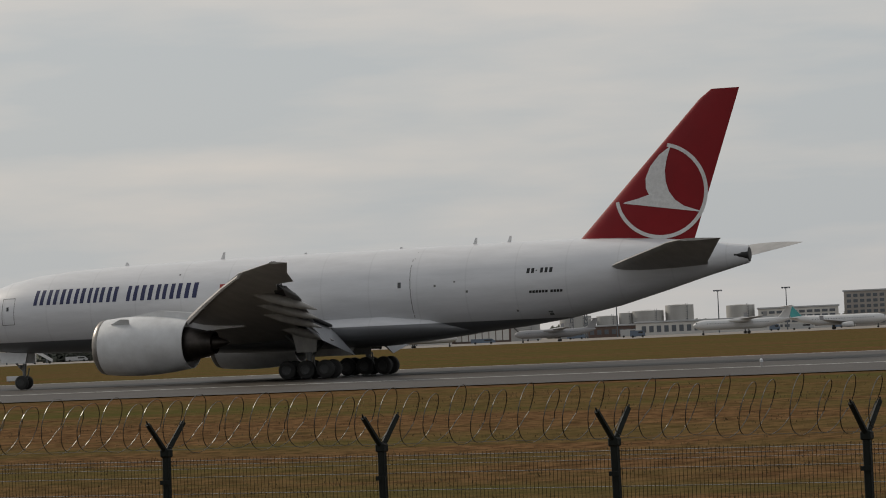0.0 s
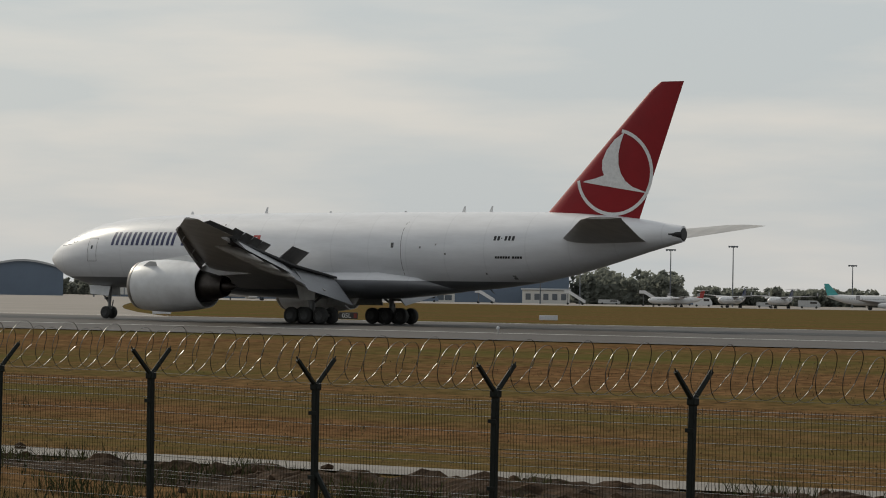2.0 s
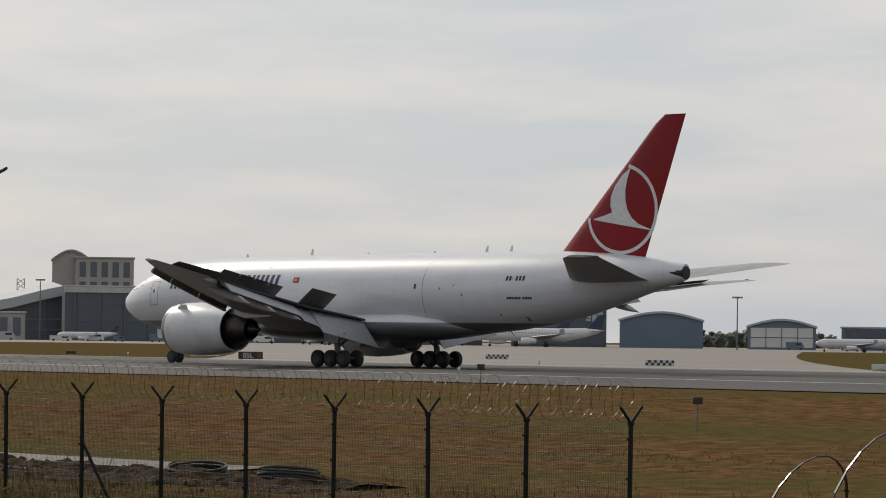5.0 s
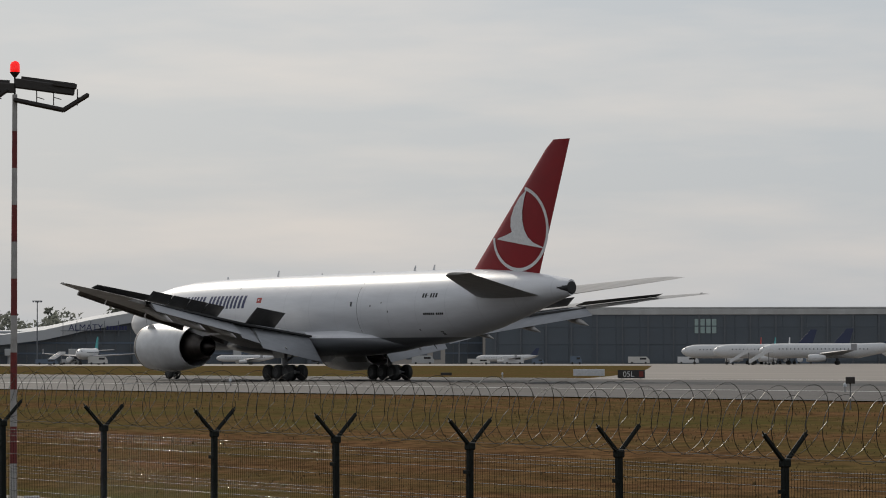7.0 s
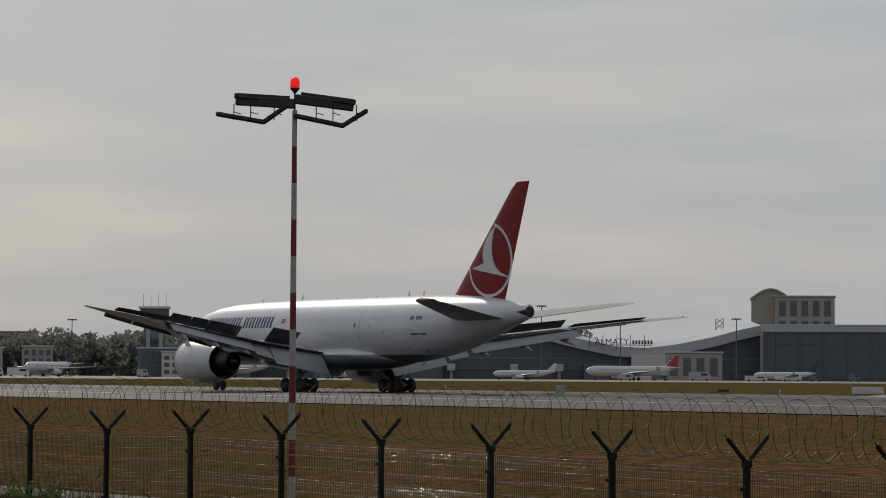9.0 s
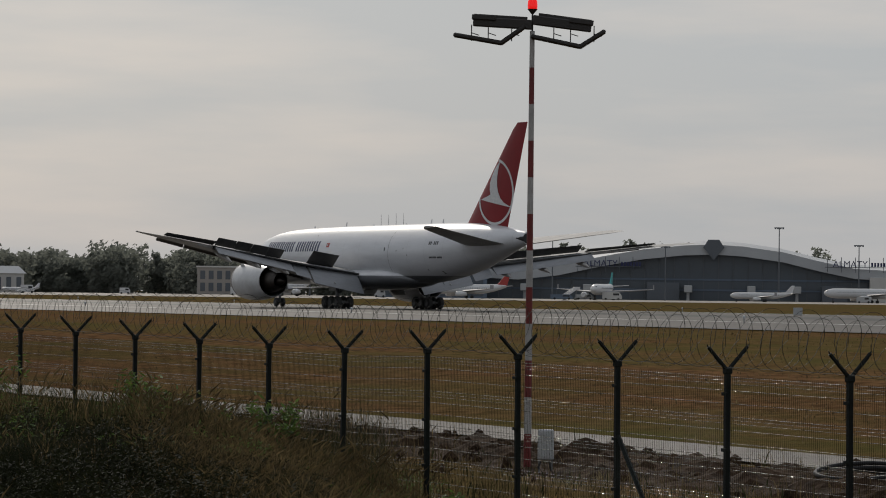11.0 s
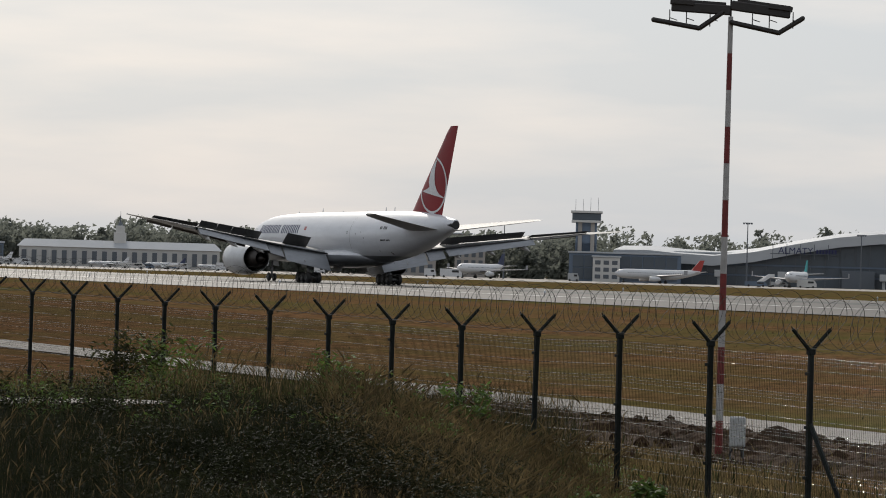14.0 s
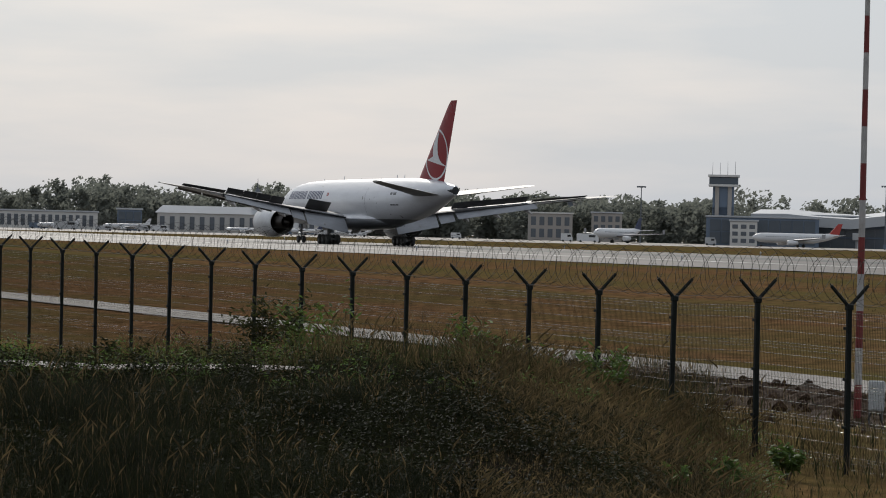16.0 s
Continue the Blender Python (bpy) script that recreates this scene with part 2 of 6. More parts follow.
M_BLACK = mat("black_paint", (0.012, 0.012, 0.013), 0.5)
M_GLASS = mat("cockpit_glass", (0.012, 0.014, 0.017), 0.06, 0.0, spec=0.8)
M_TYRE = mat("tyre_rubber", (0.016, 0.016, 0.016), 0.75, 0.0, (0.028, 0.027, 0.025), 3.0, 0.6)
M_RIM = mat("wheel_rim", (0.055, 0.055, 0.055), 0.4, 0.6)
M_STEEL = mat("gear_steel", (0.20, 0.20, 0.20), 0.45, 0.4, (0.10, 0.10, 0.10), 3.0, 0.6)
M_MRED = mat("mast_red", (0.17, 0.014, 0.012), 0.55, 0.0, (0.10, 0.009, 0.008), 4.0, 0.6)
M_MWHITE = mat("mast_white", (0.38, 0.365, 0.35), 0.55, 0.0, (0.26, 0.25, 0.24), 4.0, 0.6)
M_LAMP = mat("lamp_housing", (0.035, 0.03, 0.027), 0.5, 0.3)
M_REDLIGHT = glow("red_obstruction_glass", (0.9, 0.01, 0.008), 0.9)
M_BOX = mat("grey_cabinet", (0.42, 0.43, 0.43), 0.5, 0.0, (0.33, 0.33, 0.33), 3.0, 0.6)
M_SIGNW = mat("white_sign", (0.60, 0.62, 0.64), 0.6)
M_SIGNB = mat("black_sign", (0.03, 0.028, 0.026), 0.6)
M_AMBER = mat("sign_red_panel", (0.20, 0.03, 0.02), 0.6)
# distance seen through summer haze keeps little contrast
M_HALL = mat("hall_glass", (0.056, 0.074, 0.094), 0.3, 0.0, (0.040, 0.054, 0.070), 0.06, 0.7, spec=0.7)
M_ROOF = mat("roof_sheet", (0.42, 0.43, 0.44), 0.45, 0.0, (0.34, 0.35, 0.36), 0.05, 0.6)
M_WALLB = mat("blue_cladding", (0.12, 0.16, 0.215), 0.6, 0.0, (0.095, 0.125, 0.17), 0.05, 0.6)
M_WALLW = mat("pale_render", (0.60, 0.585, 0.55), 0.75, 0.0, (0.48, 0.465, 0.44), 0.08, 0.6)
M_WALLS = mat("beige_stone", (0.36, 0.33, 0.295), 0.8, 0.0, (0.29, 0.265, 0.24), 0.08, 0.6)
M_FRAME = mat("facade_frame", (0.105, 0.118, 0.135), 0.5)
M_TANKG = mat("grey_tank", (0.42, 0.42, 0.41), 0.55, 0.0, (0.33, 0.325, 0.315), 0.15, 0.7, stretch=(1, 1, 0.2))
M_TANKB = mat("brown_tank", (0.12, 0.075, 0.06), 0.6, 0.0, (0.085, 0.055, 0.045), 0.15, 0.7, stretch=(1, 1, 0.2))
M_BAY = mat("lit_glazing", (0.33, 0.42, 0.40), 0.25, 0.0, (0.24, 0.32, 0.31), 0.3, 0.6)
M_JETW = mat("jet_white", (0.66, 0.66, 0.66), 0.4)
M_JETT = mat("jet_teal", (0.06, 0.36, 0.36), 0.45)
M_JETN = mat("jet_navy", (0.02, 0.03, 0.08), 0.45)
M_JETR = mat("jet_red", (0.40, 0.04, 0.03), 0.45)
M_JETG = mat("jet_grey", (0.30, 0.30, 0.31), 0.5)

# ------------------------------------------------------------------ mesh helpers


def part(name, bm, material, parent=None, label="", smooth=None):
    """Links a bmesh as one mesh object under a thing or a part."""
    me = bpy.data.meshes.new(name)
    if smooth is not None:
        for f in bm.faces:
            f.smooth = True
        for e in bm.edges:
            if len(e.link_faces) == 2 and e.calc_face_angle(0.0) > radians(smooth):
                e.smooth = False
    bm.to_mesh(me)
    bm.free()
    me.materials.append(material)
    ob = new(name, me)
    if parent is not None:
        ob.parent = parent
    return tagged(ob, label)


def thing(name, label, category, m=None, group="", kind=""):
    ob = new(name)
    ob.empty_display_size = 0.2
    if m is not None:
        ob.matrix_basis = m
    return tagged(ob, label, category, group, kind)


def box(bm, c, s, m=None, bevel=0.0):
    g = bmesh.ops.create_cube(bm, size=1.0, matrix=(m or Matrix()) @ Matrix.Translation(c) @ Matrix.Diagonal((*s, 1)))
    if bevel > 0:
        es = list({e for v in g["verts"] for e in v.link_edges})
        bmesh.ops.bevel(bm, geom=es, offset=bevel, segments=1, affect="EDGES")


def tube(bm, p0, p1, r0, r1=None, n=8, cap=True):
    p0, p1 = Vector(p0), Vector(p1)
    d = p1 - p0
    q = Vector((0, 0, 1)).rotation_difference(d.normalized()).to_matrix().to_4x4()
    bmesh.ops.create_cone(bm, cap_ends=cap, segments=n, radius1=r0, radius2=r0 if r1 is None else r1, depth=d.length,
                          matrix=Matrix.Translation((p0 + p1) / 2) @ q)


def loft(bm, rings, cap=True, closed=True):
    vs = [[bm.verts.new(p) for p in r] for r in rings]
    n = len(vs[0])
    for a, b in zip(vs, vs[1:]):
        for i in range(n if closed else n - 1):
            j = (i + 1) % n
            bm.faces.new((a[i], a[j], b[j], b[i]))
    if cap and closed:
        bm.faces.new(vs[0][::-1])
        bm.faces.new(vs[-1])
    bmesh.ops.recalc_face_normals(bm, faces=bm.faces)


def lathe(bm, prof, axis, centre, n=32):
    """prof: (distance along the axis, radius). axis 'x' or 'z'."""
    rings = []
    for a, r in prof:
        ring = []
        for i in range(n):
            t = 2 * math.pi * i / n
            p = (a, r * math.cos(t), r * math.sin(t)) if axis == "x" else (r * math.cos(t), r * math.sin(t), a)
            ring.append(Vector(p) + Vector(centre))
        rings.append(ring)
    loft(bm, rings)


def plate(bm, pts, thick, normal):
    """A thin solid from an outline."""
    o = Vector(normal).normalized() * thick / 2
    loft(bm, [[Vector(p) - o for p in pts], [Vector(p) + o for p in pts]])


def mesh_from(name, verts, faces, material, label="", category="", kind="", group="", parent=None):
    me = bpy.data.meshes.new(name)
    me.from_pydata([tuple(map(float, v)) for v in verts], [], faces)
    me.materials.append(material)
    ob = new(name, me)
    if parent is not None:
        ob.parent = parent
    return tagged(ob, label, category, group, kind)


def smooth(a, b, v):
    u = min(max((v - a) / (b - a), 0.0), 1.0)
    return u * u * (3 - 2 * u)


# ------------------------------------------------------------------ the ground


def height(x, y):
    """The field slopes down from the runway to the fence; a weedy bank and the viewer's mound rise on this side of it."""
    z = -2.05 * (1 - smooth(24, 100, y)) if y < 100 else 0.0
    r = math.hypot(x, y)
    b = math.degrees(math.atan2(-x, y))
    if r < 75:
        bank = smooth(61.0, 67.5, b) * smooth(16, 28, r) * (1 - smooth(51, 66, r)) if y > -20 else 0
        z += (0.68 + 0.98 * smooth(28, 48, r)) * bank
        z += 0.8 * (1 - smooth(2.0, 9.0, r))
    z += 2.2 * (1 - smooth(3.0, 12.0, math.hypot(x - 53.9, y + 52.7)))
    # heaps of dug soil along the fence
    if -12 < y < 42:
        n = noise.noise(Vector((x * 0.35, y * 0.5, 3.1))) + 0.6 * noise.noise(Vector((x * 1.1, y * 1.3, 7.7)))
        w = max(1 - abs(y - 36.0) / 3.6, 0) if x < -45 else 0
        w = max(w, max(1 - abs(y - 8.6 + 0.02 * (x - 14)) / 4.2, 0) if x > -14 else 0)
        z += max(n + 0.25, 0) * 0.26 * w
    return z


def build_ground():
    xs = [-4200, -3000, -2200, -1700, -1300, -1000, -800, -600, -450, -350, -280, -230, -190, -160, -140, -125, -115] + \
        [-110 + 1.5 * i for i in range(121)] + [75, 85, 100, 130, 180, 260, 400, 700, 1200, 2000, 3000, 4200]
    ys = [-3500, -2000, -1000, -500, -250, -130, -90] + [-70 + 1.5 * i for i in range(84)] + [60, 66, 74, 82, 92, 100, 120, 160, 220, 400, 700, 1100, 1700, 2600, 4200]
    verts = [(x, y, height(x, y) - (0.05 if y > 99 else 0)) for y in ys for x in xs]
    n = len(xs)
    faces = [(j * n + i, j * n + i + 1, (j + 1) * n + i + 1, (j + 1) * n + i) for j in range(len(ys) - 1) for i in range(n - 1)]
    ob = mesh_from("ground", verts, faces, M_GRASS, "dry brown and green mown airfield grass", "ground", "structure")
    for p in ob.data.polygons:
        p.use_smooth = True


def strip(name, pts, wide, z, material, label, category, kind="structure", drape=False):
    """A paved strip along a line of points."""
    vs, fs = [], []
    for i, p in enumerate(pts):
        a, b = Vector(pts[max(i - 1, 0)]), Vector(pts[min(i + 1, len(pts) - 1)])
        d = (b - a).normalized()
        s = Vector((-d.y, d.x))
        for u in (-0.5, -0.17, 0.17, 0.5):
            q = Vector(p) + s * wide * u
            vs.append((q.x, q.y, (height(q.x, q.y) if drape else 0) + z))
    for i in range(len(pts) - 1):
        for k in range(3):
            a = i * 4 + k
            fs.append((a, a + 1, a + 5, a + 4))
    return mesh_from(name, vs, fs, material, label, category, kind)


build_ground()
strip("runway", [(-4000, 148), (-1000, 148), (0, 148), (1500, 148)], 98, 0.0, M_RUNWAY, "grey concrete runway darkened by tyre marks", "runway")
strip("runway_tyre_marks", [(-4000, 161), (-1000, 161), (0, 161), (1500, 161)], 16, 0.012, M_RUBBER, "dark rubber streaks along the runway", "tyre marks")
for yy in (127.0, 194.0):
    strip("runway_edge_line", [(-4000, yy), (0, yy), (1500, yy)], 0.9, 0.016, M_LINE, "white painted runway edge line", "line")
# the apron and the taxiways before the terminals


def build_apron():
    """The apron curves along the terminals; a wide exit fans out to it from the runway."""
    vs, fs = [], []
    for k in range(41):
        b = radians(4 + 84 * k / 40)
        for r in (900.0, 1250.0, 2300.0):
            vs.append((-r * math.sin(b), r * math.cos(b), -0.02))
    for k in range(40):
        for q in range(2):
            a = 3 * k + q
            fs.append((a, a + 1, a + 4, a + 3))
    mesh_from("apron", vs, fs, M_APRON, "pale concrete apron before the terminals", "apron", "structure")
    near, far = [(-150, 186), (-214, 186)], [(-600, 760), (-720, 632)]
    vs, fs = [], []
    for k in range(13):
        u = k / 12
        for q in (0, 1):
            bow = (8 if q else -14) * (1 - u) ** 6
            vs.append((near[q][0] + (far[q][0] - near[q][0]) * u - bow, near[q][1] + (far[q][1] - near[q][1]) * u, 0.004))
    for k in range(12):
        fs.append((2 * k, 2 * k + 1, 2 * k + 3, 2 * k + 2))
    mesh_from("exit_taxiway", vs, fs, M_APRON, "wide concrete exit from the runway", "taxiway", "structure")


build_apron()
strip("service_road", [(-230 + 3 * i, 41.6 - 0.006 * 3 * i) for i in range(60)], 2.7, 0.06, M_PATH, "narrow concrete service road along the fence", "road", drape=True)
strip("service_road", [(-23 + 3 * i, 14.7 + 0.03 * max(19 - 3 * i, 0) ** 1.3) for i in range(32)], 3.0, 0.06, M_PATH, "narrow concrete service road along the fence", "road", drape=True)

# ------------------------------------------------------------------ the freight aircraft
# its own axes: x aft from the main gear, y to its right, z up from the wheels' contact

STATIONS = [(-32.22, 5.10, 5.00, 0.05), (-32.0, 5.50, 4.62, 0.50), (-31.4, 6.02, 4.12, 1.02), (-30.4, 6.62, 3.62, 1.58), (-29.3, 7.05, 3.25, 2.02),
            (-28.0, 7.54, 2.95, 2.40), (-26.2, 8.08, 2.75, 2.76), (-24.0, 8.46, 2.65, 2.98), (-21.0, 8.74, 2.60, 3.09), (-16, 8.90, 2.60, 3.10),
            (-8, 9.0, 2.60, 3.10), (0, 9.03, 2.62, 3.10), (7, 9.06, 2.66, 3.10), (11, 9.07, 2.74, 3.08), (14.5, 9.08, 3.04, 3.02), (18, 9.05, 3.50, 2.85),
            (21.5, 8.97, 4.18, 2.52), (25, 8.75, 5.12, 1.95), (28, 8.42, 5.98, 1.30), (30.2, 8.12, 6.55, 0.72), (31.0, 7.98, 6.75, 0.45)]


def side(x, z):
    """Half width of the fuselage at x and height z."""
    for a, b in zip(STATIONS, STATIONS[1:]):
        if a[0] <= x <= b[0]:
            u = (x - a[0]) / (b[0] - a[0])
            top, bot, w = (a[k] + (b[k] - a[k]) * u for k in (1, 2, 3))
            v = (z - (top + bot) / 2) / ((top - bot) / 2)
            return w * math.sqrt(max(1 - v * v, 0))
    return 0.0


def fuselage_mesh():
    bm = bmesh.new()
    rings = []
    for x, top, bot, w in STATIONS:
        c, h = (top + bot) / 2, (top - bot) / 2
        rings.append([Vector((x, w * math.cos(2 * math.pi * i / 48), c + h * math.sin(2 * math.pi * i / 48))) for i in range(48)])
    loft(bm, rings)
    return bm


def skin_patch(pts, lift=0.012, thick=0.01, sgn=-1):
    """A small panel that follows the port side; pts are (x, z)."""
    bm = bmesh.new()
    inner = [Vector((x, sgn * (side(x, z) + lift - thick), z)) for x, z in pts]
    outer = [Vector((x, sgn * (side(x, z) + lift), z)) for x, z in pts]
    loft(bm, [inner, outer])
    return bm


def skin_bar(xa, xb, z0, z1, slant):
    """A slanted bar that hugs the port side."""
    bm = bmesh.new()
    rings = []
    for k in range(9):
        z = z0 + (z1 - z0) * k / 8
        o = slant * k / 8
        rings.append([Vector((x + o, -(side(x + o, z) + d), z)) for x, d in ((xa, -0.01), (xb, -0.01), (xb, 0.014), (xa, 0.014))])
    loft(bm, rings)
    return bm


def foil(y, le, te, z, thick, cut=1.0, twist=0.0):
    """A wing section; cut: where along the chord it ends."""
    pts = []
    c = te - le
    for u in (1.0, 0.75, 0.5, 0.3, 0.15, 0.05, 0.0):
        uu = u * cut
        yt = thick * 5 * (0.2969 * math.sqrt(uu) - 0.126 * uu - 0.3516 * uu ** 2 + 0.2843 * uu ** 3 - 0.1015 * uu ** 4)
        pts.append((le + c * uu, z + c * yt * 1.05 - uu * c * twist))
    low = []
    for u in (0.05, 0.15, 0.3, 0.5, 0.75, 1.0):
        uu = u * cut
        yt = thick * 5 * (0.2969 * math.sqrt(uu) - 0.126 * uu - 0.3516 * uu ** 2 + 0.2843 * uu ** 3 - 0.1015 * uu ** 4)
        low.append((le + c * uu, z - c * yt * 0.95 - uu * c * twist))
    return [Vector((x, y, zz)) for x, zz in pts + low]


# y outboard, leading edge, trailing edge, height
WING = [(2.6, -12.4, 3.0, 3.7), (10.6, -6.9, 3.3, 4.75), (20, -0.7, 5.9, 6.0), (28.5, 5.2, 8.6, 7.15), (33.0, 9.4, 10.6, 7.6)]


def wing_at(y):
    for a, b in zip(WING, WING[1:]):
        if a[0] <= y <= b[0]:
            u = (y - a[0]) / (b[0] - a[0])
            return tuple(a[k] + (b[k] - a[k]) * u for k in (1, 2, 3))
    return WING[-1][1:]


def slab(sg, ya, yb, ca, cb, drop_a, drop_b, angle, chord_a, chord_b, t):
    """A flap or spoiler: hinged at a chord share, its chord in metres, deflected down by an angle in degrees."""
    bm = bmesh.new()
    rings = []
    for y, c, dr, ch in ((ya, ca, drop_a, chord_a), (yb, cb, drop_b, chord_b)):
        le, te, z = wing_at(y)
        x0, z0 = le + (te - le) * c, z + dr
        ring = []
        for u, k in ((0, 0.3), (0.12, 0.8), (0.4, 1.0), (1, 0.06), (1, -0.06), (0.4, -0.6), (0.12, -0.6), (0, -0.3)):
            dx, dz = u * ch, k * t / 2
            a = radians(-angle)
            ring.append(Vector((x0 + dx * math.cos(a) - dz * math.sin(a), sg * y, z0 + dx * math.sin(a) + dz * math.cos(a))))
        rings.append(ring)
    loft(bm, rings)
    return bm


def build_wing(plane, sg):
    bm = bmesh.new()
    loft(bm, [foil(sg * y, le, te, z, t, 0.74 if y < 25 else 1.0, 0.03) for (y, le, te, z), t in
              zip(WING[:3] + [(24.9, *wing_at(24.9)), (25.1, *wing_at(25.1))] + WING[3:], (0.13, 0.11, 0.10, 0.10, 0.10, 0.10, 0.09))])
    wing = part("wing", bm, M_WING, plane, "swept grey wing with flaps and spoilers out", 40)
    # leading edge slats, drooped
    for a, b in ((4.2, 8.0), (11.6, 18.0), (18.2, 24.5), (24.7, 29.0)):
        bm = bmesh.new()
        rings = []
        for y in (a, b):
            le, te, z = wing_at(y)
            c = (te - le)
            w = 0.09 * c + 0.25
            rings.append([Vector((le + dx * w - 0.35, sg * y, z + dz * w - 0.18)) for dx, dz in
                          ((1.15, 0.42), (0.6, 0.30), (0.15, 0.05), (-0.05, -0.25), (0.05, -0.42), (0.3, -0.40), (0.28, -0.2), (0.6, 0.12))])
        loft(bm, rings)
        part("slat", bm, M_SLAT, wing, "drooped bare metal slat", 40)
    # flaps: inboard double, flaperon, outboard
    part("flap", slab(sg, 3.6, 9.6, 0.80, 0.76, 0.15, 0.05, 43, 3.6, 2.9, 0.42), M_FLAP, wing, "lowered pale grey flap", 40)
    part("flap", slab(sg, 3.7, 9.4, 0.66, 0.64, 0.1, 0.08, 22, 2.3, 1.6, 0.36), M_FLAP, wing, "lowered pale grey flap", 40)
    part("flaperon", slab(sg, 9.9, 11.9, 0.76, 0.76, -0.1, -0.08, 36, 2.5, 2.2, 0.32), M_FLAP, wing, "drooped flaperon", 40)
    part("flap", slab(sg, 12.2, 22.6, 0.76, 0.77, 0.0, 0.02, 30, 2.3, 1.55, 0.30), M_FLAP, wing, "lowered pale grey flap", 40)
    # the raised aileron's dark colour carries the shade of its underside
    part("aileron", slab(sg, 22.4, 29.2, 0.66, 0.62, 0.14, 0.10, -16, 1.35, 0.95, 0.09), M_SPOILER, wing, "raised aileron with underside shade painted in", 40)
    # raised spoilers: shade of the undersides towards the tail is put into their colour
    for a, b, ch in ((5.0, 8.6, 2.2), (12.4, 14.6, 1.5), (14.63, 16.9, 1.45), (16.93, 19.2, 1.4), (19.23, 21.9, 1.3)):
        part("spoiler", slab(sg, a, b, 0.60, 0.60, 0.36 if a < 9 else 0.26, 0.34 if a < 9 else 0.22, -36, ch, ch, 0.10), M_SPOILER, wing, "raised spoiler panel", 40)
    # flap track fairings
    for y in (7.0, 13.4, 17.4, 21.5):
        le, te, z = wing_at(y)
        c = te - le
        bm = bmesh.new()
        prof = [(-2.2, 0.03), (-1.6, 0.2), (-0.4, 0.32), (0.8, 0.34), (2.0, 0.22), (3.0, 0.03)]
        lathe(bm, prof, "x", (0, 0, 0), 10)
        bmesh.ops.transform(bm, verts=bm.verts, matrix=Matrix.Translation((le + 0.72 * c, sg * y, z - 0.55 - 0.02 * c)) @ Matrix.Rotation(radians(16), 4, "Y"))
        part("flap_track_fairing", bm, M_WING, wing, "", 40)
    # near-black filler between wing box and flaps; the cove's shade is its colour
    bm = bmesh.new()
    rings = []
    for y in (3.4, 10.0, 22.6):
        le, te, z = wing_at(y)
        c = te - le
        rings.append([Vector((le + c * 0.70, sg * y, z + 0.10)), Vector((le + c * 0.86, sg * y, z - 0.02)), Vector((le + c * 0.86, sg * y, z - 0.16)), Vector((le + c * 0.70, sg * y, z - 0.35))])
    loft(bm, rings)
    part("flap_cove_shade", bm, M_DARK, wing, "flap bay shade as a dark filler")
    bm = bmesh.new()
    lathe(bm, [(-0.25, 0.02), (-0.1, 0.07), (0.15, 0.06), (0.3, 0.01)], "x", (9.6, sg * 32.9, 7.62), 8)
    part("tip_light", bm, M_GLASS, wing)
    return wing


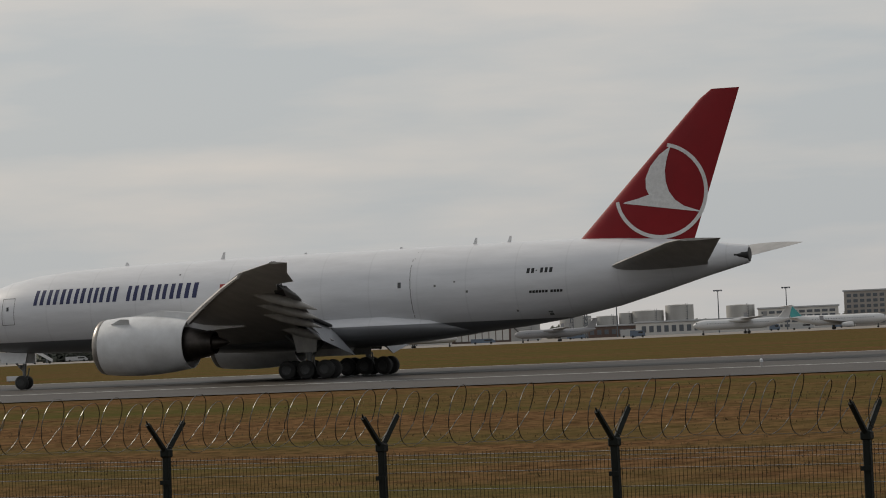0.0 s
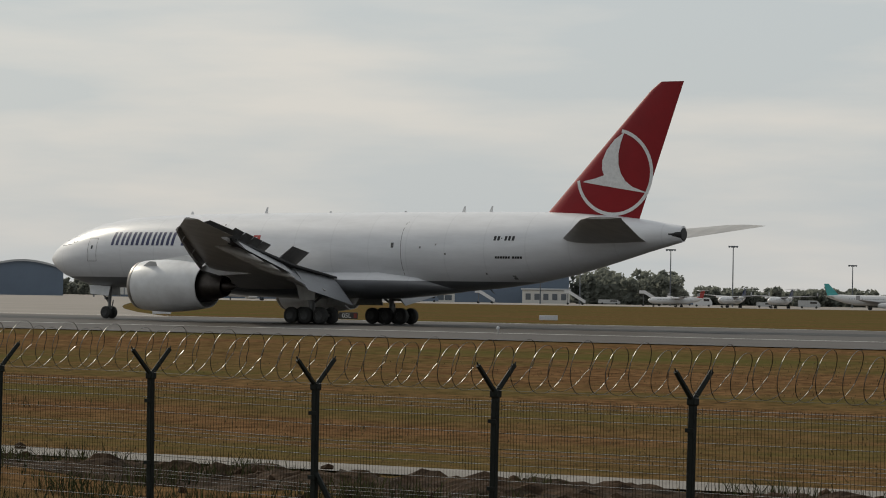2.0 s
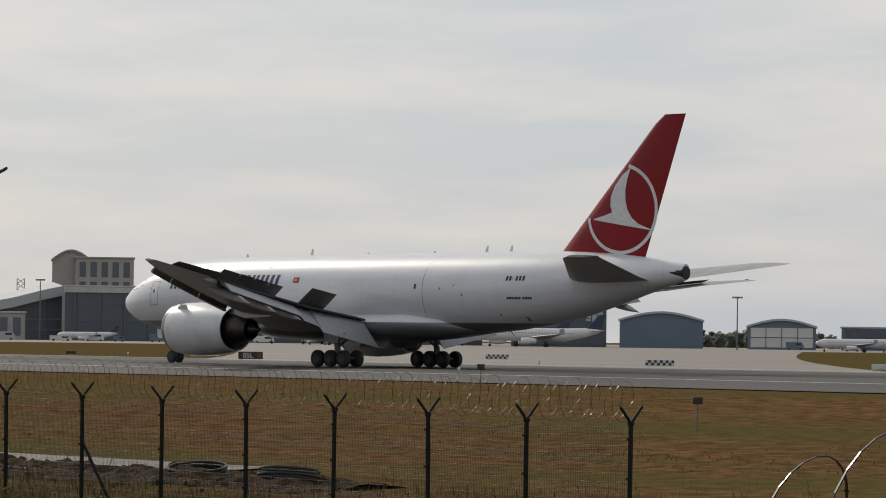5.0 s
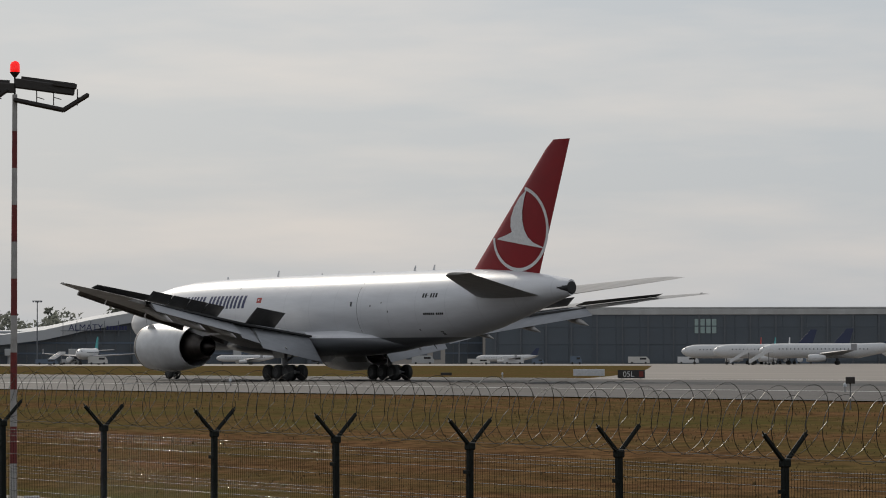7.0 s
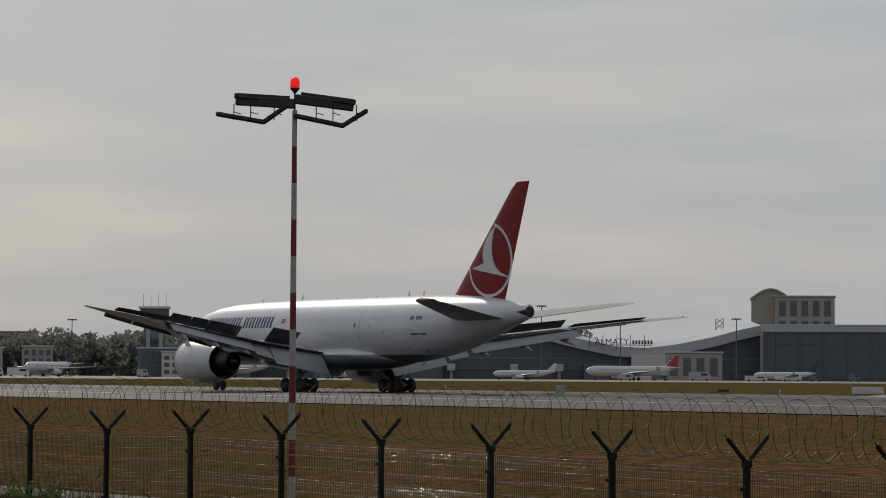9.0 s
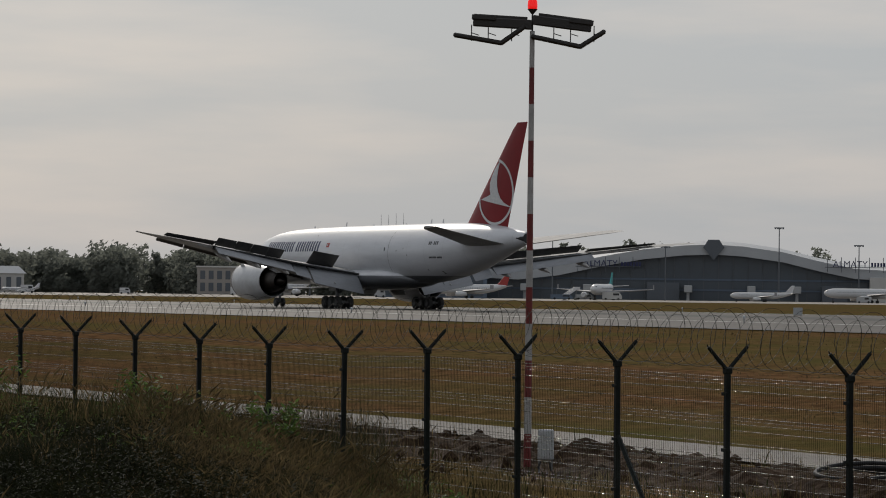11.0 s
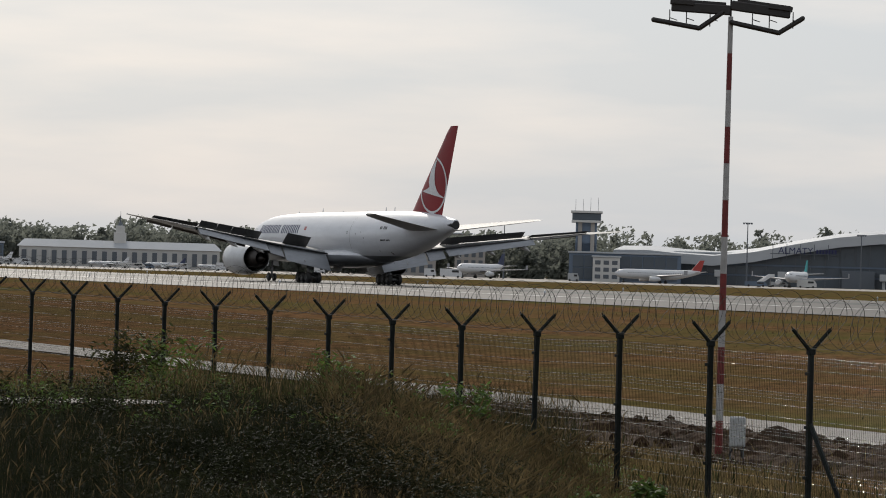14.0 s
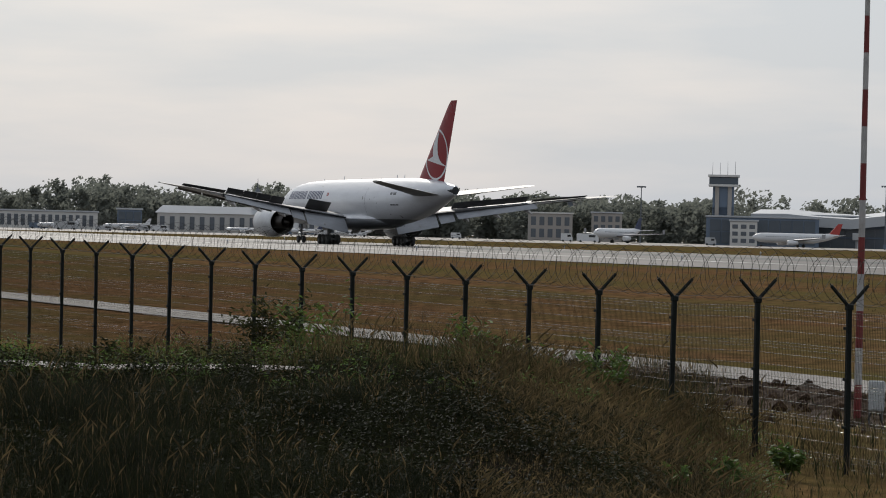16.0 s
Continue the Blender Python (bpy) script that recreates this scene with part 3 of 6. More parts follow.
def build_engine(plane, sg):
    c = (0, sg * 9.7, 2.86)
    bm = bmesh.new()
    lathe(bm, [(-12.6, 1.58), (-13.6, 1.62), (-14.0, 1.70), (-14.14, 1.80), (-14.05, 1.90), (-13.6, 1.99), (-12.6, 2.08), (-11.2, 2.12), (-9.8, 2.06), (-8.5, 1.93), (-7.2, 1.73),
               (-7.2, 1.66), (-8.6, 1.70), (-10.2, 1.74)], "x", c, 48)
    nac = part("engine", bm, M_NAC, plane, "large white engine nacelle", 40)
    bm = bmesh.new()
    lathe(bm, [(-14.16, 1.775), (-14.17, 1.80), (-14.08, 1.905), (-13.72, 1.985), (-13.70, 1.975), (-14.02, 1.86)], "x", c, 48)
    part("intake_lip", bm, M_SLAT, nac, "bare metal intake lip", 40)
    bm = bmesh.new()
    lathe(bm, [(-12.55, 1.60), (-12.5, 1.60)], "x", c, 32)
    part("fan", bm, M_DARK, nac, "dark fan face")
    bm = bmesh.new()
    lathe(bm, [(-13.25, 0.03), (-12.95, 0.25), (-12.5, 0.48)], "x", c, 20)
    part("spinner", bm, M_DARK, nac, "", 40)
    bm = bmesh.new()
    lathe(bm, [(-10.1, 1.72), (-10.0, 1.72)], "x", c, 32)
    part("duct_back", bm, M_BLACK, nac)
    bm = bmesh.new()
    lathe(bm, [(-10.0, 1.22), (-8.4, 1.30), (-7.2, 1.22), (-6.1, 0.98), (-5.4, 0.80), (-5.4, 0.74), (-6.2, 0.80)], "x", c, 32)
    part("core_cowl", bm, M_HOT, nac, "dark exhaust core cowl", 40)
    bm = bmesh.new()
    lathe(bm, [(-6.2, 0.58), (-5.3, 0.46), (-4.6, 0.22), (-4.25, 0.03)], "x", c, 20)
    part("exhaust_plug", bm, M_HOT, nac, "", 40)
    bm = bmesh.new()
    y = sg * 9.7
    loft(bm, [[(-12.0, y - .12, 4.85), (-12.0, y + .12, 4.85), (-12.0, y + .12, 4.95), (-12.0, y - .12, 4.95)],
              [(-9.5, y - .25, 4.7), (-9.5, y + .25, 4.7), (-9.5, y + .25, 5.3), (-9.5, y - .25, 5.3)],
              [(-6.5, y - .28, 3.7), (-6.5, y + .28, 3.7), (-6.5, y + .28, 5.0), (-6.5, y - .28, 5.0)],
              [(-3.0, y - .2, 3.9), (-3.0, y + .2, 3.9), (-3.0, y + .2, 4.6), (-3.0, y - .2, 4.6)]])
    part("pylon", bm, M_NAC, plane, "white engine pylon")
    for q in (-1, 1):
        bm = bmesh.new()
        plate(bm, [(-12.8, y + q * 1.35, 4.45), (-11.3, y + q * 1.45, 4.42), (-11.2, y + q * 1.75, 4.75), (-11.9, y + q * 1.7, 4.78)], 0.04, (0, 1, -1))
        part("chine", bm, M_NAC, nac)


SPIN = []


def build_wheel(parent, x, y, r, wide):
    bm = bmesh.new()
    n = 28
    prof = [(-wide * .5, r * .55), (-wide * .5, r * .80), (-wide * .38, r * .95), (-wide * .18, r), (wide * .18, r), (wide * .38, r * .95), (wide * .5, r * .80), (wide * .5, r * .55)]
    loft(bm, [[Vector((q * math.cos(2 * math.pi * i / n), a, q * math.sin(2 * math.pi * i / n))) for i in range(n)] for a, q in prof])
    w = part("wheel", bm, M_TYRE, parent, "black aircraft tyre", 40)
    w.matrix_basis = pose(x, y, r)
    bm = bmesh.new()
    loft(bm, [[Vector((q * math.cos(2 * math.pi * i / 16), a, q * math.sin(2 * math.pi * i / 16))) for i in range(16)]
              for a, q in ((-wide * .52, r * .2), (-wide * .56, r * .50), (-wide * .46, r * .57), (wide * .46, r * .57), (wide * .56, r * .50), (wide * .52, r * .2))])
    for k in range(6):
        t = math.pi * k / 3
        box(bm, (r * .36 * math.cos(t), 0, r * .36 * math.sin(t)), (0.09, wide * 1.14, 0.09))
    part("rim", bm, M_RIM, w, "grey metal rim")
    SPIN.append((w, x, y, r))


def build_gear(plane, sg):
    y = sg * 5.49
    bm = bmesh.new()
    tube(bm, (0, y, 0.75), (-0.1, y, 3.4), 0.20, 0.26, 12)
    tube(bm, (-1.5, y, 0.70), (1.5, y, 0.70), 0.16, 0.16, 10)
    for dx in (-1.45, 0, 1.45):
        tube(bm, (dx, y - 0.65, 0.68), (dx, y + 0.65, 0.68), 0.09, 0.09, 8)
    tube(bm, (0, y, 1.6), (-2.2, y - sg * 0.6, 3.3), 0.09, 0.09, 8)
    tube(bm, (0, y, 1.5), (1.2, y - sg * 1.6, 3.2), 0.10, 0.10, 8)
    tube(bm, (0.35, y, 0.85), (0.28, y, 1.7), 0.06, 0.06, 6)
    tube(bm, (-0.3, y, 1.0), (-0.9, y, 0.8), 0.05, 0.05, 6)
    gear = part("main_gear", bm, M_STEEL, plane, "six-wheel main landing gear", 40)
    for dx in (-1.45, 0, 1.45):
        for dy in (-0.70, 0.70):
            build_wheel(gear, dx, y + dy, 0.67, 0.50)
    bm = bmesh.new()
    plate(bm, [(-1.0, y + sg * 0.75, 3.4), (1.0, y + sg * 0.75, 3.4), (0.8, y + sg * 0.65, 1.9), (-0.7, y + sg * 0.65, 1.9)], 0.06, (0, 1, 0.1))
    part("gear_door", bm, M_WING, plane, "grey gear door")
    bm = bmesh.new()
    plate(bm, [(-1.5, sg * 1.2, 2.6), (1.9, sg * 1.2, 2.6), (1.7, sg * 1.9, 1.55), (-1.2, sg * 1.9, 1.55)], 0.06, (0, 1, 0.6))
    part("belly_gear_door", bm, M_WING, plane, "grey belly gear door")


def fin_half(x, z):
    """Half thickness of the fin at a place on it."""
    u = (z - 8.4) / (18.95 - 8.4)
    le, te = 18.2 + (28.56 - 18.2) * u, 27.05 + (30.84 - 27.05) * u
    v = min(max((x - le) / (te - le), 0.0), 1.0)
    return (te - le) * 0.095 * 5 * max(0.2969 * math.sqrt(v) - 0.126 * v - 0.3516 * v ** 2 + 0.2843 * v ** 3 - 0.1015 * v ** 4, 0)


def fin_patch(name, outer, inner, plane, label):
    """A flat mark on the port face of the fin, between two outlines of equal length, (x, z) each."""
    vs, fs = [], []
    n = len(outer)
    for ring in (inner, outer):
        for x, z in ring:
            vs.append((x, -(fin_half(x, z) + 0.02), z))
    for i in range(n):
        j = (i + 1) % n
        # the mark ends at the fin's leading edge
        if min(x - (18.2 + 10.36 * (z - 8.4) / 10.55) for x, z in (outer[i], outer[j])) > 0.12:
            fs.append((i, j, n + j, n + i))
    ob = mesh_from(name, vs, fs, M_LOGO, label, parent=plane)
    md = ob.modifiers.new("thickness", "SOLIDIFY")
    md.thickness, md.offset = 0.012, 0
    return ob


def build_aircraft():
    plane = thing("cargo_aircraft", "large white twin-engine cargo jet with red fin rolling along the runway", "aircraft")
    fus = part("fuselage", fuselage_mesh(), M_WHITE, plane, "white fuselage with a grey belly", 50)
    # wing to body fairing
    bm = bmesh.new()
    rings = []
    for x, w, top, bot in ((-15.5, 0.4, 3.2, 2.9), (-14, 2.0, 3.6, 2.5), (-11, 3.1, 4.3, 2.15), (-6, 3.42, 4.6, 1.98), (0, 3.45, 4.5, 1.98), (4.5, 3.35, 4.6, 2.1), (8, 2.7, 4.2, 2.4), (11, 1.0, 3.4, 2.72)):
        c, h = (top + bot) / 2, (top - bot) / 2
        rings.append([Vector((x, w * abs(math.cos(t)) ** 0.8 * (1 if math.cos(t) > 0 else -1), c + h * math.sin(t))) for t in (2 * math.pi * i / 32 for i in range(32))])
    loft(bm, rings)
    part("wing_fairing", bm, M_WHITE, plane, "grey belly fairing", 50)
    for sg in (-1, 1):
        build_wing(plane, sg)
        build_engine(plane, sg)
        build_gear(plane, sg)
        bm = bmesh.new()
        loft(bm, [foil(sg * 1.0, 20.8, 28.3, 6.75, 0.10), foil(sg * 2.4, 21.7, 28.7, 6.95, 0.10), foil(sg * 10.2, 28.2, 31.8, 8.15, 0.09), foil(sg * 10.76, 29.2, 32.1, 8.27, 0.06)])
        part("tailplane", bm, M_WING, plane, "grey swept tailplane", 40)
    # nose gear
    bm = bmesh.new()
    tube(bm, (-25.88, 0, 0.55), (-25.7, 0, 3.0), 0.13, 0.16, 10)
    tube(bm, (-25.88, -0.5, 0.53), (-25.88, 0.5, 0.53), 0.08, 0.08, 8)
    tube(bm, (-25.85, 0, 1.3), (-27.2, 0, 2.8), 0.07, 0.07, 8)
    tube(bm, (-25.6, 0, 0.8), (-25.4, 0, 1.6), 0.05, 0.05, 6)
    box(bm, (-26.05, 0, 1.75), (0.16, 0.7, 0.22))
    ng = part("nose_gear", bm, M_STEEL, plane, "twin-wheel nose landing gear", 40)
    for dy in (-0.39, 0.39):
        build_wheel(ng, -25.88, dy, 0.53, 0.36)
    for sg in (-1, 1):
        bm = bmesh.new()
        plate(bm, [(-27.6, sg * 0.62, 2.85), (-25.2, sg * 0.62, 2.75), (-25.3, sg * 0.78, 1.95), (-27.3, sg * 0.78, 2.1)], 0.05, (0, 1, 0))
        part("nose_gear_door", bm, M_NAC, plane, "white nose gear door")
    # fin and its mark
    bm = bmesh.new()
    rings = []
    for z in (8.2, 9.2, 12.0, 15.5, 18.3, 18.95):
        u = (z - 8.4) / (18.95 - 8.4)
        le, te = 18.2 + (28.56 - 18.2) * u, 27.05 + (30.84 - 27.05) * u
        if z > 18.5:
            le += 0.25
        f = foil(0, le, te, 0, 0.095)
        rings.append([Vector((p.x, (p.z) * 1.0, z)) for p in f])
    loft(bm, rings)
    fin = part("fin", bm, M_RED, plane, "dark red vertical fin", 40)
    ring_o = [(24.88 + 3.38 * math.cos(t), 12.08 + 3.36 * math.sin(t)) for t in (2 * math.pi * i / 64 for i in range(64))]
    ring_i = [(24.88 + 3.12 * math.cos(t), 12.08 + 3.10 * math.sin(t)) for t in (2 * math.pi * i / 64 for i in range(64))]
    fin_patch("ring_mark", ring_o, ring_i, fin, "white ring")
    # plain swept shape inside the ring: an outer and an inner edge
    left = [(25.75, 15.15), (24.9, 14.6), (24.2, 13.8), (23.85, 13.0), (23.85, 12.3), (24.05, 11.85), (23.3, 11.62), (22.3, 11.42), (22.15, 11.33)]
    right = [(25.75, 15.15), (25.45, 14.3), (25.28, 13.5), (25.3, 12.7), (25.5, 12.0), (25.9, 11.4), (26.5, 10.95), (27.4, 10.62), (28.0, 10.42)]
    vs, fs = [], []
    for a, b in zip(left, right):
        for k in range(5):
            x, z = a[0] + (b[0] - a[0]) * k / 4, a[1] + (b[1] - a[1]) * k / 4
            vs.append((x, -(fin_half(x, z) + 0.02), z))
    for i in range(len(left) - 1):
        for k in range(4):
            q = i * 5 + k
            fs.append((q, q + 1, q + 6, q + 5))
    md = mesh_from("swept_mark", vs, fs, M_LOGO, "plain white swept shape", parent=fin).modifiers.new("thickness", "SOLIDIFY")
    md.thickness, md.offset = 0.012, 0
    # tail cone exhaust
    bm = bmesh.new()
    loft(bm, [[Vector((x, w * math.cos(t), c + h * math.sin(t))) for t in (2 * math.pi * i / 20 for i in range(20))] for x, w, c, h in ((30.1, 0.76, 7.33, 0.5), (31.03, 0.47, 7.33, 0.5), (31.06, 0.40, 7.33, 0.42))])
    part("tail_exhaust", bm, M_BLACK, plane, "dark tail cone exhaust")
    # cockpit panes
    for x0, x1, z0, z1 in ((-30.05, -29.25, 6.15, 6.75), (-29.15, -28.45, 6.25, 7.05), (-28.35, -27.75, 6.45, 7.05)):
        part("cockpit_window", skin_patch([(x0, z0), (x1, z0 + .05), (x1 - .05, z1), (x0 + .25, z1 - .12)]), M_GLASS, fus, "dark cockpit pane")
        part("cockpit_window", skin_patch([(x0, z0), (x1, z0 + .05), (x1 - .05, z1), (x0 + .25, z1 - .12)], sgn=1), M_GLASS, fus, "dark cockpit pane")
    # crew door: a thin dark outline and a small handle
    x0, x1, z0, z1 = -26.05, -24.95, 4.85, 6.85
    e = 0.045
    for a in ([(x0, z0), (x1, z0), (x1, z0 + e), (x0, z0 + e)], [(x0, z1 - e), (x1, z1 - e), (x1, z1), (x0, z1)]):
        part("door_seam", skin_patch(a), M_STEEL, fus)
    for xx in (x0, x1 - e):
        for k in range(4):
            zz = z0 + (z1 - z0) * k / 4
            part("door_seam", skin_patch([(xx, zz), (xx + e, zz), (xx + e, zz + 0.5), (xx, zz + 0.5)]), M_STEEL, fus)
    part("door_window", skin_patch([(-25.65, 5.9), (-25.45, 5.9), (-25.45, 6.2), (-25.65, 6.2)]), M_GLASS, fus)
    # aft window and its neighbours, service hatches, outflow ports
    part("door_window", skin_patch([(5.95, 6.15), (6.2, 6.15), (6.2, 6.55), (5.95, 6.55)]), M_GLASS, fus, "small dark window")
    for x, z, s in ((8.7, 6.1, .16), (10.2, 6.35, .13), (11.1, 5.6, .16), (14.6, 4.1, .14), (-16.0, 4.6, .18), (-11.5, 7.9, .12), (16.8, 3.75, .3)):
        part("hatch", skin_patch([(x, z), (x + s, z), (x + s, z + s), (x, z + s)]), M_STEEL, fus, "small service hatch")
    # cargo door seam, a thin curve over the shoulder
    for k in range(9):
        z0, z1 = 4.0 + k * 0.52, 4.0 + (k + 1) * 0.52
        xx = 6.95 - 0.02 * k + (0.5 * ((k - 6) / 3.0) ** 2 if k > 6 else 0)
        part("door_seam", skin_patch([(xx, z0), (xx + .05, z0), (xx + .05, z1), (xx, z1)]), M_STEEL, fus)
    # the title: plain navy bars, one for each letter, slanted
    widths = [1.05, 1.05, 1.05, 1.05, 0.42, 1.0, 1.05, None, 1.08, 1.15, 1.05, 1.12, 1.25]
    x, z0, z1 = -23.35, 6.22, 7.33
    for w in widths:
        if w is None:
            x += 0.5
            continue
        sl = 0.14
        for xa, xb in ((0.06, 0.06 + w * 0.27), (w * 0.56, w * 0.84)) if w > 0.5 else ((0.06, 0.32),):
            part("title_bar", skin_bar(x + xa, x + xb, z0, z1, sl), M_NAVY, fus, "plain navy lettering bar")
        x += w + 0.08
    part("flag", skin_patch([(-8.0, 6.65), (-7.3, 6.65), (-7.3, 7.1), (-8.0, 7.1)]), M_JETR, fus, "small red flag")
    part("flag_mark", skin_patch([(-7.78, 6.82), (-7.62, 6.82), (-7.62, 6.96), (-7.78, 6.96)], 0.02), M_LOGO, fus)
    for k, w in enumerate((0.36, 0.36, 0.16, 0.34, 0.34, 0.38)):
        xx = 15.62 + 0.33 * k
        w *= 0.75
        zz = 6.75 if w > 0.15 else 6.88
        part("registration_bar", skin_patch([(xx, zz), (xx + w * .8, zz), (xx + w * .8 + .05, zz + (0.35 if w > .15 else 0.08)), (xx + .05, zz + (0.35 if w > .15 else 0.08))]), M_BLACK, fus, "dark registration bar")
    for k in range(10):
        xx = 15.75 + 0.23 * k + (0.15 if k > 5 else 0)
        part("type_bar", skin_patch([(xx, 5.35), (xx + .18, 5.35), (xx + .22, 5.53), (xx + .04, 5.53)]), M_BLACK, fus, "small dark bar")
    # blade aerials and the roof beacon
    for x in (-2.5, -9.2, 5.0, 10.6, 13.2, -17):
        bm = bmesh.new()
        zt = 9.0 + (0.02 if x > 0 else 0)
        hh = 0.5 if x in (-9.2, 10.6, 13.2) else 0.14
        loft(bm, [[(x, -.02, zt - .1), (x + .35, -.02, zt - .1), (x + .35, .02, zt - .1), (x, .02, zt - .1)],
                  [(x + hh * .55, -.01, zt + hh), (x + hh * .55 + .15, -.01, zt + hh), (x + hh * .55 + .15, .01, zt + hh), (x + hh * .55, .01, zt + hh)]])
        part("blade_aerial", bm, M_NAC, fus)
    bm = bmesh.new()
    tube(bm, (13.5, 0, 2.95), (13.9, 0, 2.6), 0.05, 0.02, 6)
    part("drain_mast", bm, M_STEEL, fus)
    return plane


AIRCRAFT = build_aircraft()

# seconds, x, y, heading
ROLL_OUT = [
    (0, -49.30, 157.71, 3.32),
    (0.5, -61.56, 158.29, 2.20),
    (1, -73.64, 159.15, 1.01),
    (1.5, -85.59, 160.18, -0.07),
    (2, -97.50, 160.93, -1.07),
    (2.5, -108.90, 161.46, -1.96),
    (3, -119.24, 161.78, -2.60),
    (3.5, -123.80, 158.00, -1.50),
    (4, -128.87, 151.50, -0.50),
    (4.2, -133.36, 150.50, -0.20),
    (4.4, -142.57, 150.80, -0.19),
    (4.6, -148.64, 151.60, -0.18),
    (4.8, -155.56, 152.80, -0.16),
    (5, -163.05, 154.20, -0.14),
    (5.2, -170.86, 155.80, -0.11),
    (5.4, -178.73, 157.30, -0.08),
    (5.6, -186.41, 158.60, -0.05),
    (5.8, -193.64, 159.70, -0.03),
    (6, -200.16, 160.40, -0.01),
    (6.15, -204.43, 160.68, -0.00),
    (6.3, -208.05, 160.75, 0.02),
    (6.5, -212.32, 160.69, 0.01),
    (7, -223.38, 160.54, -0.00),
    (7.5, -234.47, 160.49, 0.00),
    (8, -245.52, 160.44, -0.01),
    (8.5, -256.35, 160.43, -0.00),
    (9, -267.10, 160.42, 0.00),
    (9.5, -277.72, 160.44, 0.01),
    (10, -288.42, 160.36, 0.01),
    (10.2, -292.66, 160.36, 0.00),
    (10.6, -301.14, 160.36, 0.00),
    (11, -309.51, 160.44, -0.00),
    (11.4, -317.83, 160.54, -0.01),
    (11.8, -326.13, 160.63, -0.01),
    (12.3, -336.54, 160.65, -0.01),
    (12.5, -340.78, 160.60, -0.04),
    (13, -351.17, 160.56, -0.04),
    (13.5, -361.38, 160.52, -0.02),
    (14, -371.50, 160.48, -0.00),
    (14.5, -381.57, 160.41, 0.01),
    (15, -391.62, 160.34, 0.03),
    (15.5, -401.77, 160.25, 0.04),
    (16, -411.98, 160.17, 0.05),
]


def motions():
    walk(AIRCRAFT, [(t, pose(x, y, 0.02, 0, 0, a)) for t, x, y, a in ROLL_OUT])
    # way rolled at each thirtieth of a second, for the wheels
    ts = [r[0] for r in ROLL_OUT]
    xs = [-r[1] for r in ROLL_OUT]
    clock = [k / 30 for k in range(481)]
    way = np.interp(clock, ts, xs) - xs[0]
    for w, x, y, r in SPIN:
        walk(w, [(t, pose(x, y, r) @ Matrix.Rotation(-d / r, 4, "Y")) for t, d in zip(clock, way)])

# ------------------------------------------------------------------ the fence
HEAD = 3.0       # ground to the fork of a post
LINE_A = (-34.93, 27.33, 0.03757)     # post 15 of the long stretch, and its bearing in radians
LINE_B = (31.86, -18.40, -0.0837)      # post 21 of the short stretch by the mound


def line_point(line, k):
    return line[0] + 3.0 * k * math.cos(line[2]), line[1] + 3.0 * k * math.sin(line[2])


def head_a(i):
    return 0.88 - 0.026 * (i - 3) if i < 10 else (0.78 - 0.035 * (i - 10) if i < 17 else 0.52)


def build_fence_post(brace):
    post = new("fence_post")
    post.empty_display_size = 0.2
    bm = bmesh.new()
    box(bm, (0, 0, -HEAD / 2 - 0.15), (0.085, 0.085, HEAD + 0.3), bevel=0.012)
    for z in (-0.35, -1.2, -2.0):
        box(bm, (0, -0.055, z), (0.12, 0.03, 0.05))
    part("upright", bm, M_POST, post)
    bm = bmesh.new()
    box(bm, (0, 0, 0.0), (0.12, 0.12, 0.10), bevel=0.015)
    part("fork_collar", bm, M_POST, post)
    for s in (-1, 1):
        bm = bmesh.new()
        # arms fork along the fence's cross direction and a little along it
        tube(bm, (0, 0, 0.0), (s * 0.03, s * 0.34, 0.36), 0.035, 0.032, 6)
        tube(bm, (s * 0.03, s * 0.34, 0.36), (s * 0.032, s * 0.36, 0.40), 0.012, 0.008, 5)
        part("fork_arm", bm, M_POST, post)
    if brace:
        bm = bmesh.new()
        tube(bm, (0.03, 0.0, -1.15), (1.25, 0.15, -HEAD - 0.1), 0.04, 0.04, 6)
        part("brace", bm, M_POST, post)
    return post


def panel_mesh():
    """Welded mesh 3 m wide with folded stiffening rows."""
    vs, fs = [], []

    def rod(a, b, r):
        a, b = Vector(a), Vector(b)
        d = (b - a).normalized()
        u = d.orthogonal().normalized()
        w = d.cross(u)
        k = len(vs)
        for p in (a, b):
            for i in range(3):
                t = 2.094 * i
                vs.append(p + (u * math.cos(t) + w * math.sin(t)) * r)
        for i in range(3):
            j = (i + 1) % 3
            fs.append((k + i, k + j, k + 3 + j, k + 3 + i))

    top, low = -0.10, -2.75
    for i in range(59):
        x = 0.06 + i * 0.0497
        rod((x, 0, low), (x, 0, top + 0.03), 0.0032)
    rail_at = len(fs)
    z = top
    row = 0
    while z > low:
        rod((0.03, 0.006, z), (2.97, 0.006, z), 0.005)
        if row % 3 == 0:
            rod((0.03, 0.035, z - 0.05), (2.97, 0.035, z - 0.05), 0.0038)
            rod((0.03, 0.006, z - 0.10), (2.97, 0.006, z - 0.10), 0.0038)
        z -= 0.2
        row += 1
    return vs, fs, rail_at


